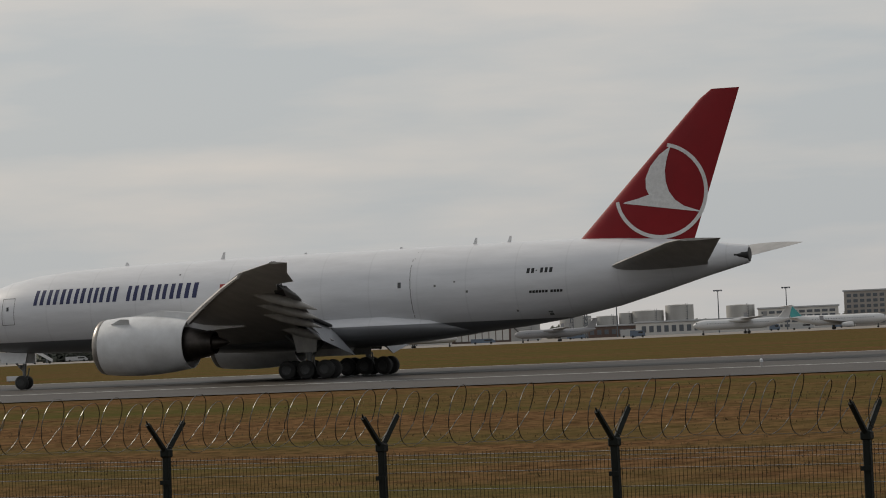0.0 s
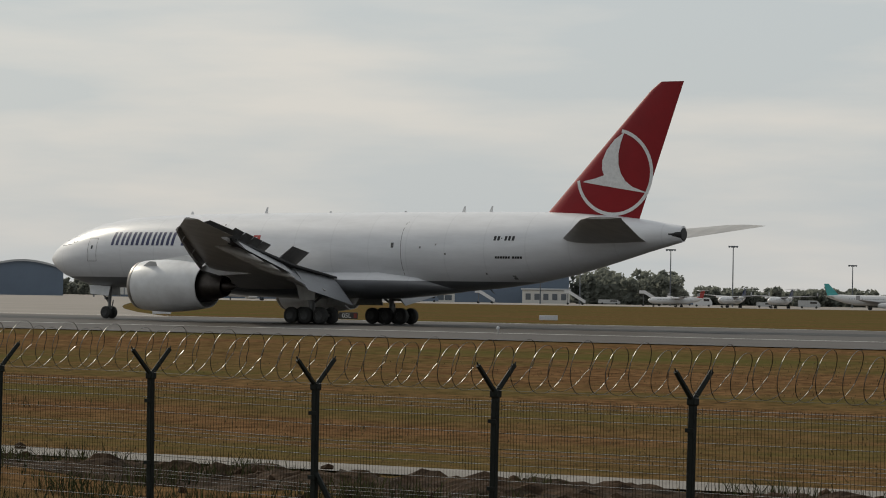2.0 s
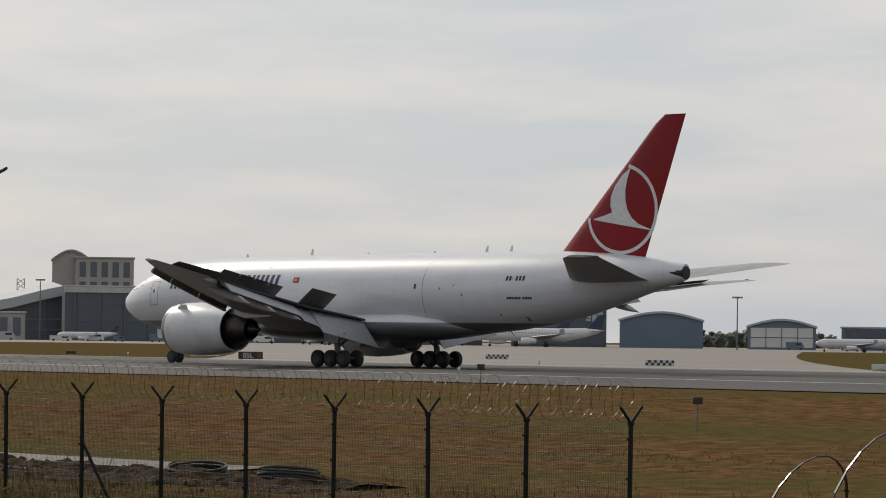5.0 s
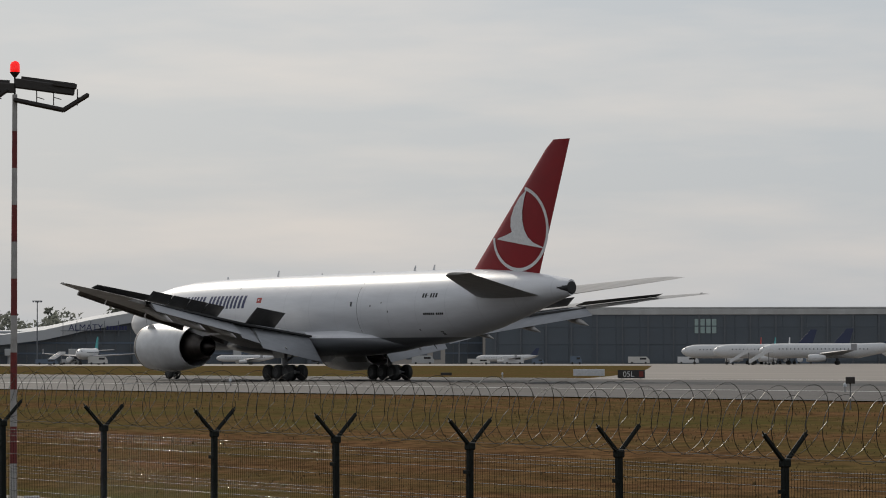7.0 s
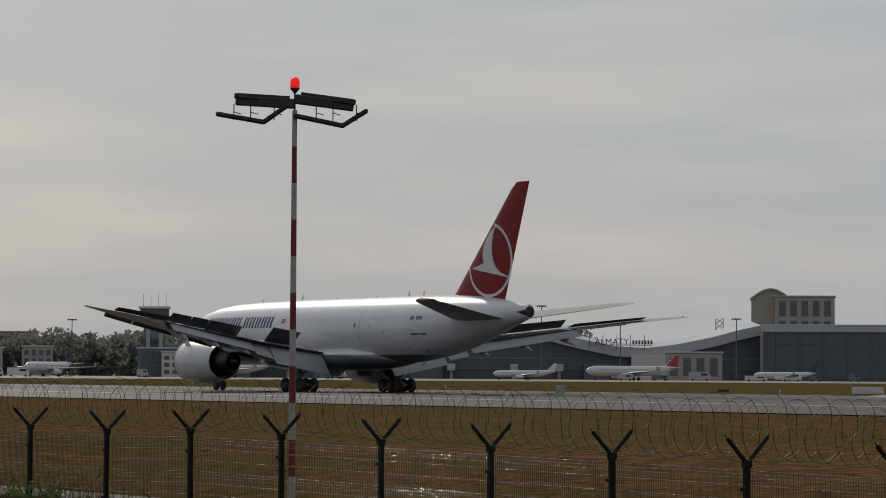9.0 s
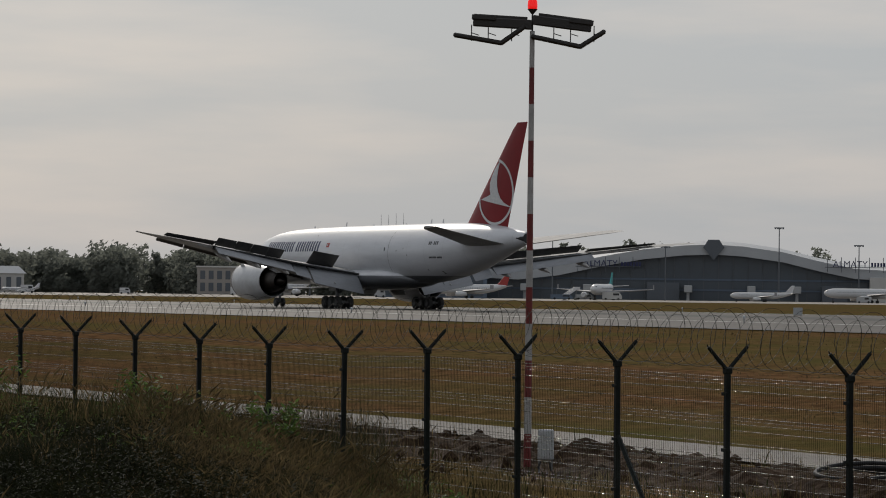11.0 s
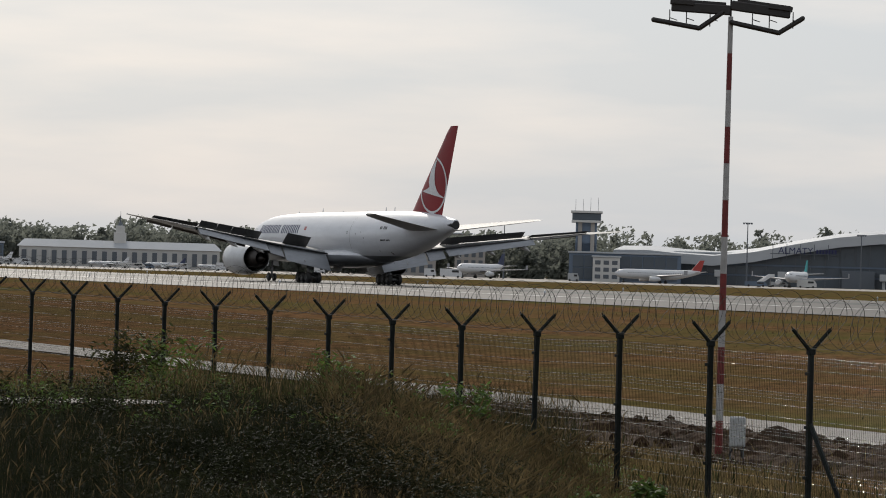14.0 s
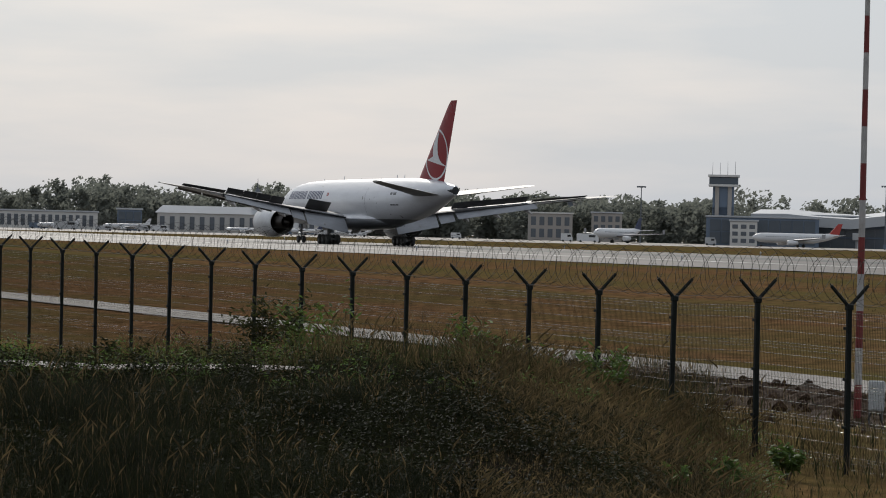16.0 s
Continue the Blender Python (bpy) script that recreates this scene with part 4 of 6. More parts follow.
def coil_mesh(seed):
    """A 3 m length of razor coil: loops of flat barbed tape."""
    rnd = random.Random(seed)
    vs, fs = [], []
    turns, n = 10, 26
    pts = []
    ph = rnd.uniform(0, 6)
    for k in range(turns * n + 1):
        u = k / n
        a = u * 2 * math.pi
        j = math.floor(u)
        rr = 0.43 + 0.045 * math.sin(j * 2.3 + ph)
        # pairs of loops are clipped together, so the pitch is uneven
        x = 3.0 * u / turns + 0.11 * math.sin(a + ph * 0) + 0.05 * math.sin(u * 1.9 + ph) * math.sin(math.pi * u / turns)
        pts.append(Vector((x, rr * math.cos(a) * 0.95, 0.47 + rr * math.sin(a) + 0.03 * math.sin(u * 2.1 + ph))))
    for k, (p, q) in enumerate(zip(pts, pts[1:])):
        d = (q - p).normalized()
        u = Vector((1, 0, 0)).cross(d).normalized()
        w = d.cross(u)
        b = len(vs)
        for pt in (p, q):
            vs.extend((pt + u * 0.003 + w * 0.005, pt - u * 0.003 + w * 0.005, pt - w * 0.005))
        fs.extend(((b, b + 1, b + 4, b + 3), (b + 1, b + 2, b + 5, b + 4), (b + 2, b, b + 3, b + 5)))
        if k % 1 == 0:
            b = len(vs)
            c = (p + q) / 2
            tw = rnd.uniform(-0.6, 0.6)
            w2 = (w * math.cos(tw) + u * math.sin(tw))
            vs.extend((c - d * 0.014, c + w2 * 0.012, c + d * 0.014, c - w2 * 0.012, c + u * 0.002))
            fs.extend(((b, b + 1, b + 4), (b + 1, b + 2, b + 4), (b + 2, b + 3, b + 4), (b + 3, b, b + 4)))
    for y in (0.0,):
        k = len(vs)
        z = 0.06 if y == 0 else 0.33
        for x in (0, 3.0):
            vs.extend((Vector((x, y * .9, z)), Vector((x, y * .9 + .004, z - .006)), Vector((x, y * .9 - .004, z - .006))))
        fs.extend(((k, k + 1, k + 4, k + 3), (k + 1, k + 2, k + 5, k + 4), (k + 2, k, k + 3, k + 5)))
    return vs, fs


def build_fence():
    pv, pf, rail_at = panel_mesh()
    panel_me = coil_me = None
    coil_mes = []
    posts = {}
    runs = (("perimeter_fence", [(*line_point(LINE_A, i - 15), head_a(i)) for i in range(-16, 19)], {23, 28}, LINE_A),
            ("perimeter_fence", [(*line_point(LINE_B, i - 21), 1.31 - 0.012 * (i - 17) if i < 20 else 1.22) for i in range(15, 29)], {2, 5}, LINE_B))
    for name, run, braced, line in runs:
        ang = math.degrees(line[2])
        fence = thing(name, "dark green steel mesh fence topped with razor wire coils", "fence")
        for k, (x, y, z) in enumerate(run):
            b = k in braced
            m = pose(x, y, z, random.uniform(-0.6, 0.6), random.uniform(-0.5, 0.5), ang)
            if b not in posts:
                posts[b] = build_fence_post(b)
                posts[b].matrix_basis = m
                posts[b].parent = fence
            else:
                copy_thing(posts[b], m).parent = fence
            if k + 1 == len(run):
                continue
            tilt = -math.degrees(math.atan2(run[k + 1][2] - z, 3.0))
            if panel_me is None:
                panel = mesh_from("mesh_panel", pv, pf, M_WIRE, kind="stuff", parent=fence)
                panel_me = panel.data
                panel_me.materials.append(M_RAILWIRE)
                for f in panel_me.polygons:
                    f.use_smooth = True
                    f.material_index = 1 if f.index >= rail_at else 0
            else:
                panel = tagged(new("mesh_panel", panel_me), kind="stuff")
                panel.parent = fence
            panel.matrix_basis = pose(x, y + 0.05, z, 0, tilt, ang)
            size = 0.72 if line is LINE_B else 1.0      # the stretch by the mound has a tighter coil
            while len(coil_mes) < 3:
                cv, cf = coil_mesh(len(coil_mes))
                coil = mesh_from("razor_wire_coil", cv, cf, M_ZINC, "galvanised razor wire coil", kind="stuff", parent=fence)
                coil_mes.append(coil.data)
                bpy.data.objects.remove(coil)
            coil = tagged(new("razor_wire_coil", coil_mes[k * 5 % 3]), "galvanised razor wire coil", kind="stuff")
            coil.parent = fence
            coil.matrix_basis = pose(x, y, z, random.uniform(-3, 3), tilt, ang) @ Matrix.Diagonal((1, size, size, 1))


build_fence()

# ------------------------------------------------------------------ the floodlight mast


def build_mast():
    x, y, z0 = -58.42, 33.72, -2.15
    mast = thing("floodlight_mast", "red and white banded steel light mast with dark floodlight arms", "light mast", pose(x, y, z0, 0, 0, 60))
    top = 9.45
    z, k = top, 0
    while z > 0:
        zl = max(z - 0.765, -0.05)
        bm = bmesh.new()
        tube(bm, (0, 0, zl), (0, 0, z), 0.052 + 0.0035 * (top - zl), 0.052 + 0.0035 * (top - z), 14)
        part("mast_band", bm, M_MRED if k % 2 else M_MWHITE, mast, "red band" if k % 2 else "white band", 50)
        z, k = zl, k + 1
    # twin troughs on top, side by side
    for s in (-1, 1):
        bm = bmesh.new()
        m = Matrix.Translation((s * 0.62, 0, top + 0.16)) @ Matrix.Rotation(radians(3 if s < 0 else 7), 4, "Y")
        box(bm, (0, 0, 0), (1.24, 0.16, 0.20), m, 0.02)
        box(bm, (s * 0.05, 0.12, 0.10), (1.12, 0.04, 0.14), m)
        box(bm, (s * 0.40, -0.02, 0.09), (0.5, 0.22, 0.10), m, 0.01)
        trough = part("lamp_trough", bm, M_LAMP, mast, "dark floodlight trough")
        # gull-wing floodlight bars hung below
        a = (-1.62, -0.05, -0.20) if s < 0 else (0.0, -0.05, -0.22)
        b = (-0.65, -0.05, -0.36) if s < 0 else (1.0, -0.05, -0.42)
        c = (-0.15, 0.05, 0.0) if s < 0 else (1.5, 0.05, -0.10)
        for p, q in ((a, b), (b, c)):
            bm = bmesh.new()
            p, q = Vector(p) + Vector((0, 0, top + 0.1)), Vector(q) + Vector((0, 0, top + 0.1))
            d = q - p
            mm = Matrix.Translation((p + q) / 2) @ Matrix.Rotation(-math.atan2(d.z, d.x), 4, "Y")
            box(bm, (0, 0, 0), (d.length + 0.06, 0.20, 0.095), mm, 0.03)
            part("floodlight_bar", bm, M_LAMP, mast, "slanting floodlight bar")
        for t in (0.25, 0.5, 0.85):
            px = (-1.62 + 1.4 * t) if s < 0 else (0.1 + 1.4 * t)
            bm = bmesh.new()
            tube(bm, (px, -0.03, top - 0.22), (px, -0.03, top + 0.12), 0.012, 0.012, 5)
            tube(bm, (px, -0.03, top - 0.05), (px + 0.16, -0.03, top - 0.1), 0.010, 0.010, 5)
            part("hanger", bm, M_LAMP, mast)
    bm = bmesh.new()
    tube(bm, (0.0, 0, top), (0.0, 0, top + 0.42), 0.022, 0.022, 6)
    tube(bm, (0.0, 0, top + 0.36), (0.0, 0, top + 0.46), 0.03, 0.11, 10)
    part("lamp_stem", bm, M_LAMP, mast)
    bm = bmesh.new()
    lathe(bm, [(top + 0.46, 0.10), (top + 0.52, 0.105), (top + 0.62, 0.10), (top + 0.67, 0.075), (top + 0.70, 0.02)], "z", (0, 0, 0), 16)
    part("red_lamp", bm, M_REDLIGHT, mast, "glowing red obstruction lamp", 60)
    cab = thing("control_cabinet", "small grey electrical cabinet on legs beside the mast", "cabinet", pose(-57.56, 33.66, -2.15, 0, 0, 60))
    bm = bmesh.new()
    box(bm, (0, 0, 0.85), (0.33, 0.22, 0.62), bevel=0.02)
    part("housing", bm, M_BOX, cab)
    bm = bmesh.new()
    box(bm, (0, -0.115, 0.85), (0.27, 0.012, 0.54), bevel=0.004)
    part("cabinet_door", bm, M_BOX, cab)
    for s in (-1, 1):
        bm = bmesh.new()
        tube(bm, (s * 0.13, 0, -0.05), (s * 0.13, 0, 0.56), 0.02, 0.02, 6)
        part("leg", bm, M_STEEL, cab)
    for dx, dz in ((-0.25, 0.5), (0.2, 0.3)):
        bm = bmesh.new()
        tube(bm, (dx * .4, 0, 0.5), (dx, 0, dz - 0.35), 0.025, 0.025, 6)
        part("cable", bm, M_BLACK, cab)


build_mast()


def build_hose_coil(x, y, z, r, tilt, rings):
    c = thing("cable_coil", "coil of thick black cable lying on the grass", "cable coil", pose(x, y, z, tilt, 0, 30), group="cable coils")
    for k in range(rings):
        bm = bmesh.new()
        n, rr = 36, r + 0.04 * math.sin(k * 2.1)
        sec = []
        for i in range(n + 1):
            t = 2 * math.pi * i / n
            sec.append([Vector(((rr + 0.045 * math.cos(a)) * math.cos(t), (rr + 0.045 * math.cos(a)) * math.sin(t), 0.06 + 0.085 * k + 0.045 * math.sin(a))) for a in (math.pi * q / 3 for q in range(6))])
        loft(bm, sec)
        part("cable_turn", bm, M_BLACK, c, "", 60)


build_hose_coil(-49.9, 36.1, -1.78, 0.85, 8, 4)
build_hose_coil(-46.8, 36.8, -1.78, 0.85, -9, 4)

# ------------------------------------------------------------------ runway furniture
C0, C1 = (0.0, 0.0), (53.94, -52.7)


def at(bearing, dist, eye=C0):
    """A place at a bearing (degrees left of +y) and distance, and the turn that faces the viewer."""
    b = radians(bearing)
    return eye[0] - dist * math.sin(b), eye[1] + dist * math.cos(b), bearing


def build_sign(name, label, m, w, h, material, text="", category="sign"):
    s = thing(name, label, category, m, group="airfield signs")
    bm = bmesh.new()
    box(bm, (0, 0, h / 2 + 0.12), (w, 0.22, h), bevel=0.03)
    board = part("board", bm, material, s)
    for k in (-1, 1):
        bm = bmesh.new()
        tube(bm, (k * w * 0.35, 0, -0.05), (k * w * 0.35, 0, 0.14), 0.04, 0.04, 6)
        part("leg", bm, M_STEEL, s)
    if text:
        cu = bpy.data.curves.new("lettering", "FONT")
        cu.body, cu.size, cu.align_x, cu.extrude = text, h * 0.95, "CENTER", 0.01
        ob = new("lettering", cu)
        ob.parent = s
        ob.matrix_basis = pose(-w * 0.1, -0.125, 0.12 + h * 0.18, 90, 0, 0)
        cu.materials.append(M_LINE)
        bm = bmesh.new()
        box(bm, (w * 0.36, -0.115, h / 2 + 0.12), (w * 0.16, 0.012, h * 0.7))
        part("red_panel", bm, M_AMBER, s)
    return s


def put_sign(name, label, bearing, dist, eye, w, h, material, text=""):
    x, y, a = at(bearing, dist, eye)
    build_sign(name, label, pose(x, y, -0.04 if y > 197 else 0.0, 0, 0, a), w, h, material, text)


put_sign("guidance_sign", "dark guidance sign with pale lettering on the grass", 35.4, 300, C1, 1.75, 0.62, M_SIGNB, "05L")
put_sign("guidance_sign", "dark guidance sign with pale lettering on the grass", 49.1, 285, C0, 2.4, 0.72, M_SIGNB, "05L")
put_sign("white_marker_board", "low pale board on the grass", 31.85, 330, C1, 1.9, 0.5, M_SIGNW)
put_sign("white_marker_board", "low pale board on the grass", 49.85, 330, C0, 3.2, 0.7, M_SIGNW)
put_sign("white_marker_board", "low pale board on the grass", 38.7, 330, C1, 1.9, 0.5, M_SIGNW)
put_sign("low_sign", "small dark sign low in the grass", 52.38, 345, C0, 1.2, 0.3, M_SIGNB)
put_sign("grey_box", "small grey box on the grass", 55.26, 300, C0, 0.85, 0.72, M_BOX)


def build_checker_board(bearing, dist, eye):
    """A low board of black and white squares."""
    x, y, a = at(bearing, dist, eye)
    t = thing("checkered_board", "low black and white checkered marker board", "sign", pose(x, y, 0.0, 0, 0, a), group="airfield signs")
    bm = bmesh.new()
    box(bm, (0, 0, 0.36), (2.7, 0.12, 0.54), bevel=0.02)
    part("board", bm, M_SIGNW, t)
    for i in range(10):
        bm = bmesh.new()
        box(bm, (-1.215 + 0.27 * i, -0.07, 0.23 + 0.25 * (i % 2)), (0.26, 0.02, 0.24))
        part("black_square", bm, M_SIGNB, t)
    for k in (-1, 1):
        bm = bmesh.new()
        tube(bm, (k * 1.0, 0, -0.05), (k * 1.0, 0, 0.12), 0.04, 0.04, 6)
        part("leg", bm, M_STEEL, t)


build_checker_board(44.15, 345, C0)
build_checker_board(42.05, 345, C1)


def build_field_box(bearing, dist, eye):
    """A box on a stake between fence and runway."""
    x, y, a = at(bearing, dist, eye)
    t = thing("field_box", "small dark box on a stake in the grass", "box", pose(x, y, height(x, y), 0, 0, a))
    bm = bmesh.new()
    box(bm, (0, 0, 1.12), (0.36, 0.25, 0.26), bevel=0.02)
    part("housing", bm, M_LAMP, t)
    bm = bmesh.new()
    tube(bm, (0, 0, -0.1), (0, 0, 1.0), 0.03, 0.03, 6)
    part("stake", bm, M_STEEL, t)


build_field_box(45.25, 125, C0)
build_field_box(42.95, 160, C1)


def build_edge_light():
    t = thing("runway_edge_light", "small white runway edge light on a short stem", "runway light", pose(-60, 124.5, 0), group="runway edge lights")
    bm = bmesh.new()
    tube(bm, (0, 0, -0.02), (0, 0, 0.30), 0.06, 0.05, 8)
    part("stem", bm, M_MWHITE, t)
    bm = bmesh.new()
    lathe(bm, [(0.30, 0.10), (0.42, 0.10), (0.50, 0.05), (0.52, 0.01)], "z", (0, 0, 0), 10)
    part("lens", bm, M_SIGNW, t)
    for k in range(-8, 3):
        for y in (124.5, 196.5):
            if (k, y) != (0, 124.5):
                copy_thing(t, pose(-66 + 60 * k, y, 0))


build_edge_light()

# ------------------------------------------------------------------ vegetation


def blades(name, spots, material, label, category, hmin, hmax, wide, lean=0.35, seed=1, head=False):
    """Upright grass blades, each a bent pair of faces."""
    rnd = random.Random(seed)
    vs, fs = [], []
    for x, y, s in spots:
        z = height(x, y) - 0.03
        h = rnd.uniform(hmin, hmax) * s
        a = rnd.uniform(0, 6.283)
        l = rnd.uniform(0.05, lean) * h
        dx, dy = math.cos(a), math.sin(a)
        t = rnd.uniform(0, 6.283)
        wx, wy = math.cos(t) * wide * rnd.uniform(.6, 1.4), math.sin(t) * wide * rnd.uniform(.6, 1.4)
        k = len(vs)
        vs.extend(((x - wx, y - wy, z), (x + wx, y + wy, z), (x + dx * l * .35 + wx * .8, y + dy * l * .35 + wy * .8, z + h * .6),
                   (x + dx * l * .35 - wx * .8, y + dy * l * .35 - wy * .8, z + h * .6), (x + dx * l, y + dy * l, z + h)))
        fs.extend(((k, k + 1, k + 2, k + 3), (k + 3, k + 2, k + 4)))
        if head and rnd.random() < 0.5:
            k = len(vs)
            for q in (-1, 1):
                vs.append((x + dx * l * .8 + q * wx * 2.2, y + dy * l * .8 + q * wy * 2.2, z + h * 0.97))
            vs.extend(((x + dx * l * 1.25, y + dy * l * 1.25, z + h * 1.12), (x + dx * l * .7, y + dy * l * .7, z + h * 0.88)))
            fs.extend(((k + 3, k, k + 2), (k + 3, k + 2, k + 1)))
    return mesh_from(name, vs, fs, material, label, category, "stuff")


def scatter_bank(n, seed, b0, b1, r0, r1, thin=0.0):
    rnd = random.Random(seed)
    out = []
    while len(out) < n:
        b, r = rnd.uniform(b0, b1), math.sqrt(rnd.uniform(r0 * r0, r1 * r1))
        x, y, _ = at(b, r)
        c = noise.noise(Vector((x * 0.22, y * 0.22, 1.7))) + 0.5 * noise.noise(Vector((x * 0.7, y * 0.7, 4.2)))
        edge = smooth(61.5, 65.0, b + 1.2 * c)
        if rnd.random() > edge or c < thin - 0.55 + rnd.uniform(-.2, .2):
            continue
        if 47.6 < r < 50.2 and b > 69.8:
            continue
        out.append((x, y, (0.28 + 0.85 * max(c + 0.35, 0.0)) * (1 - 0.6 * smooth(36, 46, r) * (1 - smooth(49, 56, r)) * smooth(68.8, 70.5, b))))
    return out


blades("tall_weeds", scatter_bank(170000, 3, 61.5, 79, 25, 49), M_SHADED_WEED, "dense tangle of tall bank weeds with shade painted in", "weeds", 0.15, 0.85, 0.0030, 0.9, 5)
blades("seeding_grass", scatter_bank(6500, 4, 61.5, 79, 25, 49), M_STRAW, "dry seeding grass stalks among the weeds", "grass", 0.4, 0.95, 0.0028, 0.5, 6, True)
blades("bank_weeds", scatter_bank(52000, 8, 62.5, 80, 49, 86), M_WEED, "olive weeds at the foot of the fence", "weeds", 0.3, 1.1, 0.006, 0.8, 9)
blades("bank_straw", scatter_bank(22000, 18, 61.5, 80, 49, 86), M_STRAW, "dry straw among the weeds by the fence", "grass", 0.3, 1.05, 0.005, 0.5, 19, True)


blades("slope_grass", scatter_bank(30000, 28, 60.5, 67.0, 27, 58), M_STRAW, "dry reddish grass on the bank's slope", "grass", 0.2, 0.75, 0.004, 0.9, 29, True)


def fence_grass(n, seed):
    rnd = random.Random(seed)
    out = []
    for _ in range(n):
        if rnd.random() < 0.62:
            x = rnd.uniform(-92, -24)
            y = 27.3 + 0.0376 * (x + 35) + rnd.gauss(2.5, 4.5)
        else:
            x = rnd.uniform(-2, 62)
            y = -18.7 - 0.079 * (x - 36.5) + abs(rnd.gauss(2.0, 8.0)) - 1.0
        c = noise.noise(Vector((x * 0.5, y * 0.5, 9.0)))
        out.append((x, y, 0.5 + max(c + 0.4, 0)))
    return out


blades("verge_grass", fence_grass(70000, 11), M_STRAW, "ragged dry grass along the fence", "grass", 0.10, 0.42, 0.006, 0.7, 12)
blades("verge_weeds", fence_grass(9000, 14), M_WEED, "low green weeds along the fence", "weeds", 0.10, 0.40, 0.014, 0.7, 15)


def soil_weeds(n, seed):
    rnd = random.Random(seed)
    out = []
    while len(out) < n:
        x, y = rnd.uniform(-14, 40), rnd.uniform(-4, 11)
        c = noise.noise(Vector((x * 0.35, y * 0.35, 5.0)))
        if rnd.random() < smooth(-0.1, 0.45, c + 0.5 * smooth(10, -15, x) + 0.03 * (4 - y)):
            out.append((x, y, 0.5 + max(c + 0.4, 0)))
    return out


blades("soil_weeds", soil_weeds(16000, 34), M_WEED, "low green weeds over the dug soil", "weeds", 0.12, 0.5, 0.012, 0.8, 35)


def field_grass(n, seed):
    rnd = random.Random(seed)
    out = []
    for _ in range(n):
        b, r = rnd.uniform(41, 77), rnd.uniform(62, 190)
        x, y, _b = at(b, r)
        if rnd.random() < 0.4:
            x, y, _b = at(rnd.uniform(15, 47), rnd.uniform(60, 150), C1)
        if 47.5 < y < 97 or (y > 10 and x > -25 and y < 97):
            out.append((x, y, 0.5 + 0.8 * max(noise.noise(Vector((x * .06, y * .2, 2.0))) + .3, 0)))
    return out


blades("field_stubble", field_grass(42000, 21), M_STRAW, "dry grass stubble over the airfield", "grass", 0.06, 0.16, 0.020, 0.9, 22)


def build_soil_clods():
    rnd = random.Random(31)
    bm = bmesh.new()
    for _ in range(900):
        if rnd.random() < 0.5:
            x, y = rnd.uniform(-84, -46), rnd.gauss(36.0, 1.4)
        else:
            x = rnd.uniform(-13, 44)
            y = 8.6 - 0.02 * (x - 14) + rnd.gauss(0, 1.9)
        s = rnd.uniform(0.05, 0.24)
        m = Matrix.Translation((x, y, height(x, y) + s * 0.25)) @ Euler([rnd.uniform(0, 6) for _ in "xyz"]).to_matrix().to_4x4() @ Matrix.Diagonal((s, s * rnd.uniform(.6, 1), s * rnd.uniform(.5, .9), 1))
        bmesh.ops.create_icosphere(bm, subdivisions=1, radius=1.0, matrix=m)
    ob = part("soil_clods", bm, M_DIRT)
    tagged(ob, "dark clods of dug soil along the fence", "soil", kind="stuff")


build_soil_clods()


def soil_strip(name, pts, wide, label):
    vs, fs = [], []
    n = 27
    for i, p in enumerate(pts):
        a, b = Vector(pts[max(i - 1, 0)]), Vector(pts[min(i + 1, len(pts) - 1)])
        d = (b - a).normalized()
        s = Vector((-d.y, d.x))
        for k in range(n):
            u = (k / (n - 1) - 0.5) * (1 + 0.25 * noise.noise(Vector((p[0] * 0.5, k * 0.03, 5))))
            q = Vector(p) + s * wide * u
            bump = 0.28 * max(noise.noise(Vector((q.x * 0.8, q.y * 0.8, 2.2))) + 0.15, 0) + 0.2 * max(noise.noise(Vector((q.x * 2.3, q.y * 2.3, 6.1))), 0) + 0.13 * abs(noise.noise(Vector((q.x * 5.1, q.y * 5.1, 1.3))))
            edge = 1 - abs(u) * 2
            vs.append((q.x, q.y, height(q.x, q.y) + 0.02 + bump * min(max(edge * 3, 0), 1) - (0.12 if k in (0, n - 1) else 0)))
    for i in range(len(pts) - 1):
        for k in range(n - 1):
            a = i * n + k
            fs.append((a, a + 1, a + n + 1, a + n))
    mesh_from(name, vs, fs, M_DIRT, label, "soil", "stuff")




def build_bank_shade_and_path():
    """Soil sheet with weed shade in its colour; trodden path along the bank's crest."""
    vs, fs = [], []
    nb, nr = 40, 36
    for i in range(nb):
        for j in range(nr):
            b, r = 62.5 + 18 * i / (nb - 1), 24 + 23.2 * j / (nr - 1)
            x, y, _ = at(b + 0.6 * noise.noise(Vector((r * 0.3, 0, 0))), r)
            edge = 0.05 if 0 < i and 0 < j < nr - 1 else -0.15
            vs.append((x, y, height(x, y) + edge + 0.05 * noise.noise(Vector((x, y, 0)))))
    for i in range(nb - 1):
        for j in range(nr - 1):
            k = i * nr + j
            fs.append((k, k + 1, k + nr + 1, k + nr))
    mesh_from("shaded_bank_soil", vs, fs, M_BANK_SHADE, "soil under the weeds with their shade painted in", "soil", "stuff")
    pts = [at(69.9 + 0.36 * i, 48.8 + 0.5 * math.sin(i * 0.5))[:2] for i in range(30)]
    strip("bank_path", pts, 1.7, 0.09, M_PATH, "pale trodden path along the bank", "path", drape=True)


build_bank_shade_and_path()
soil_strip("soil_heap", [(-88 + 0.24 * i, 36.0 + 0.4 * math.sin(i * 0.084)) for i in range(185)], 4.6, "rough heap of dug brown soil")
soil_strip("soil_heap", [(-14 + 0.24 * i, 8.7 - 0.005 * i + 0.5 * math.sin(i * 0.07)) for i in range(250)], 6.4, "rough heap of dug brown soil")


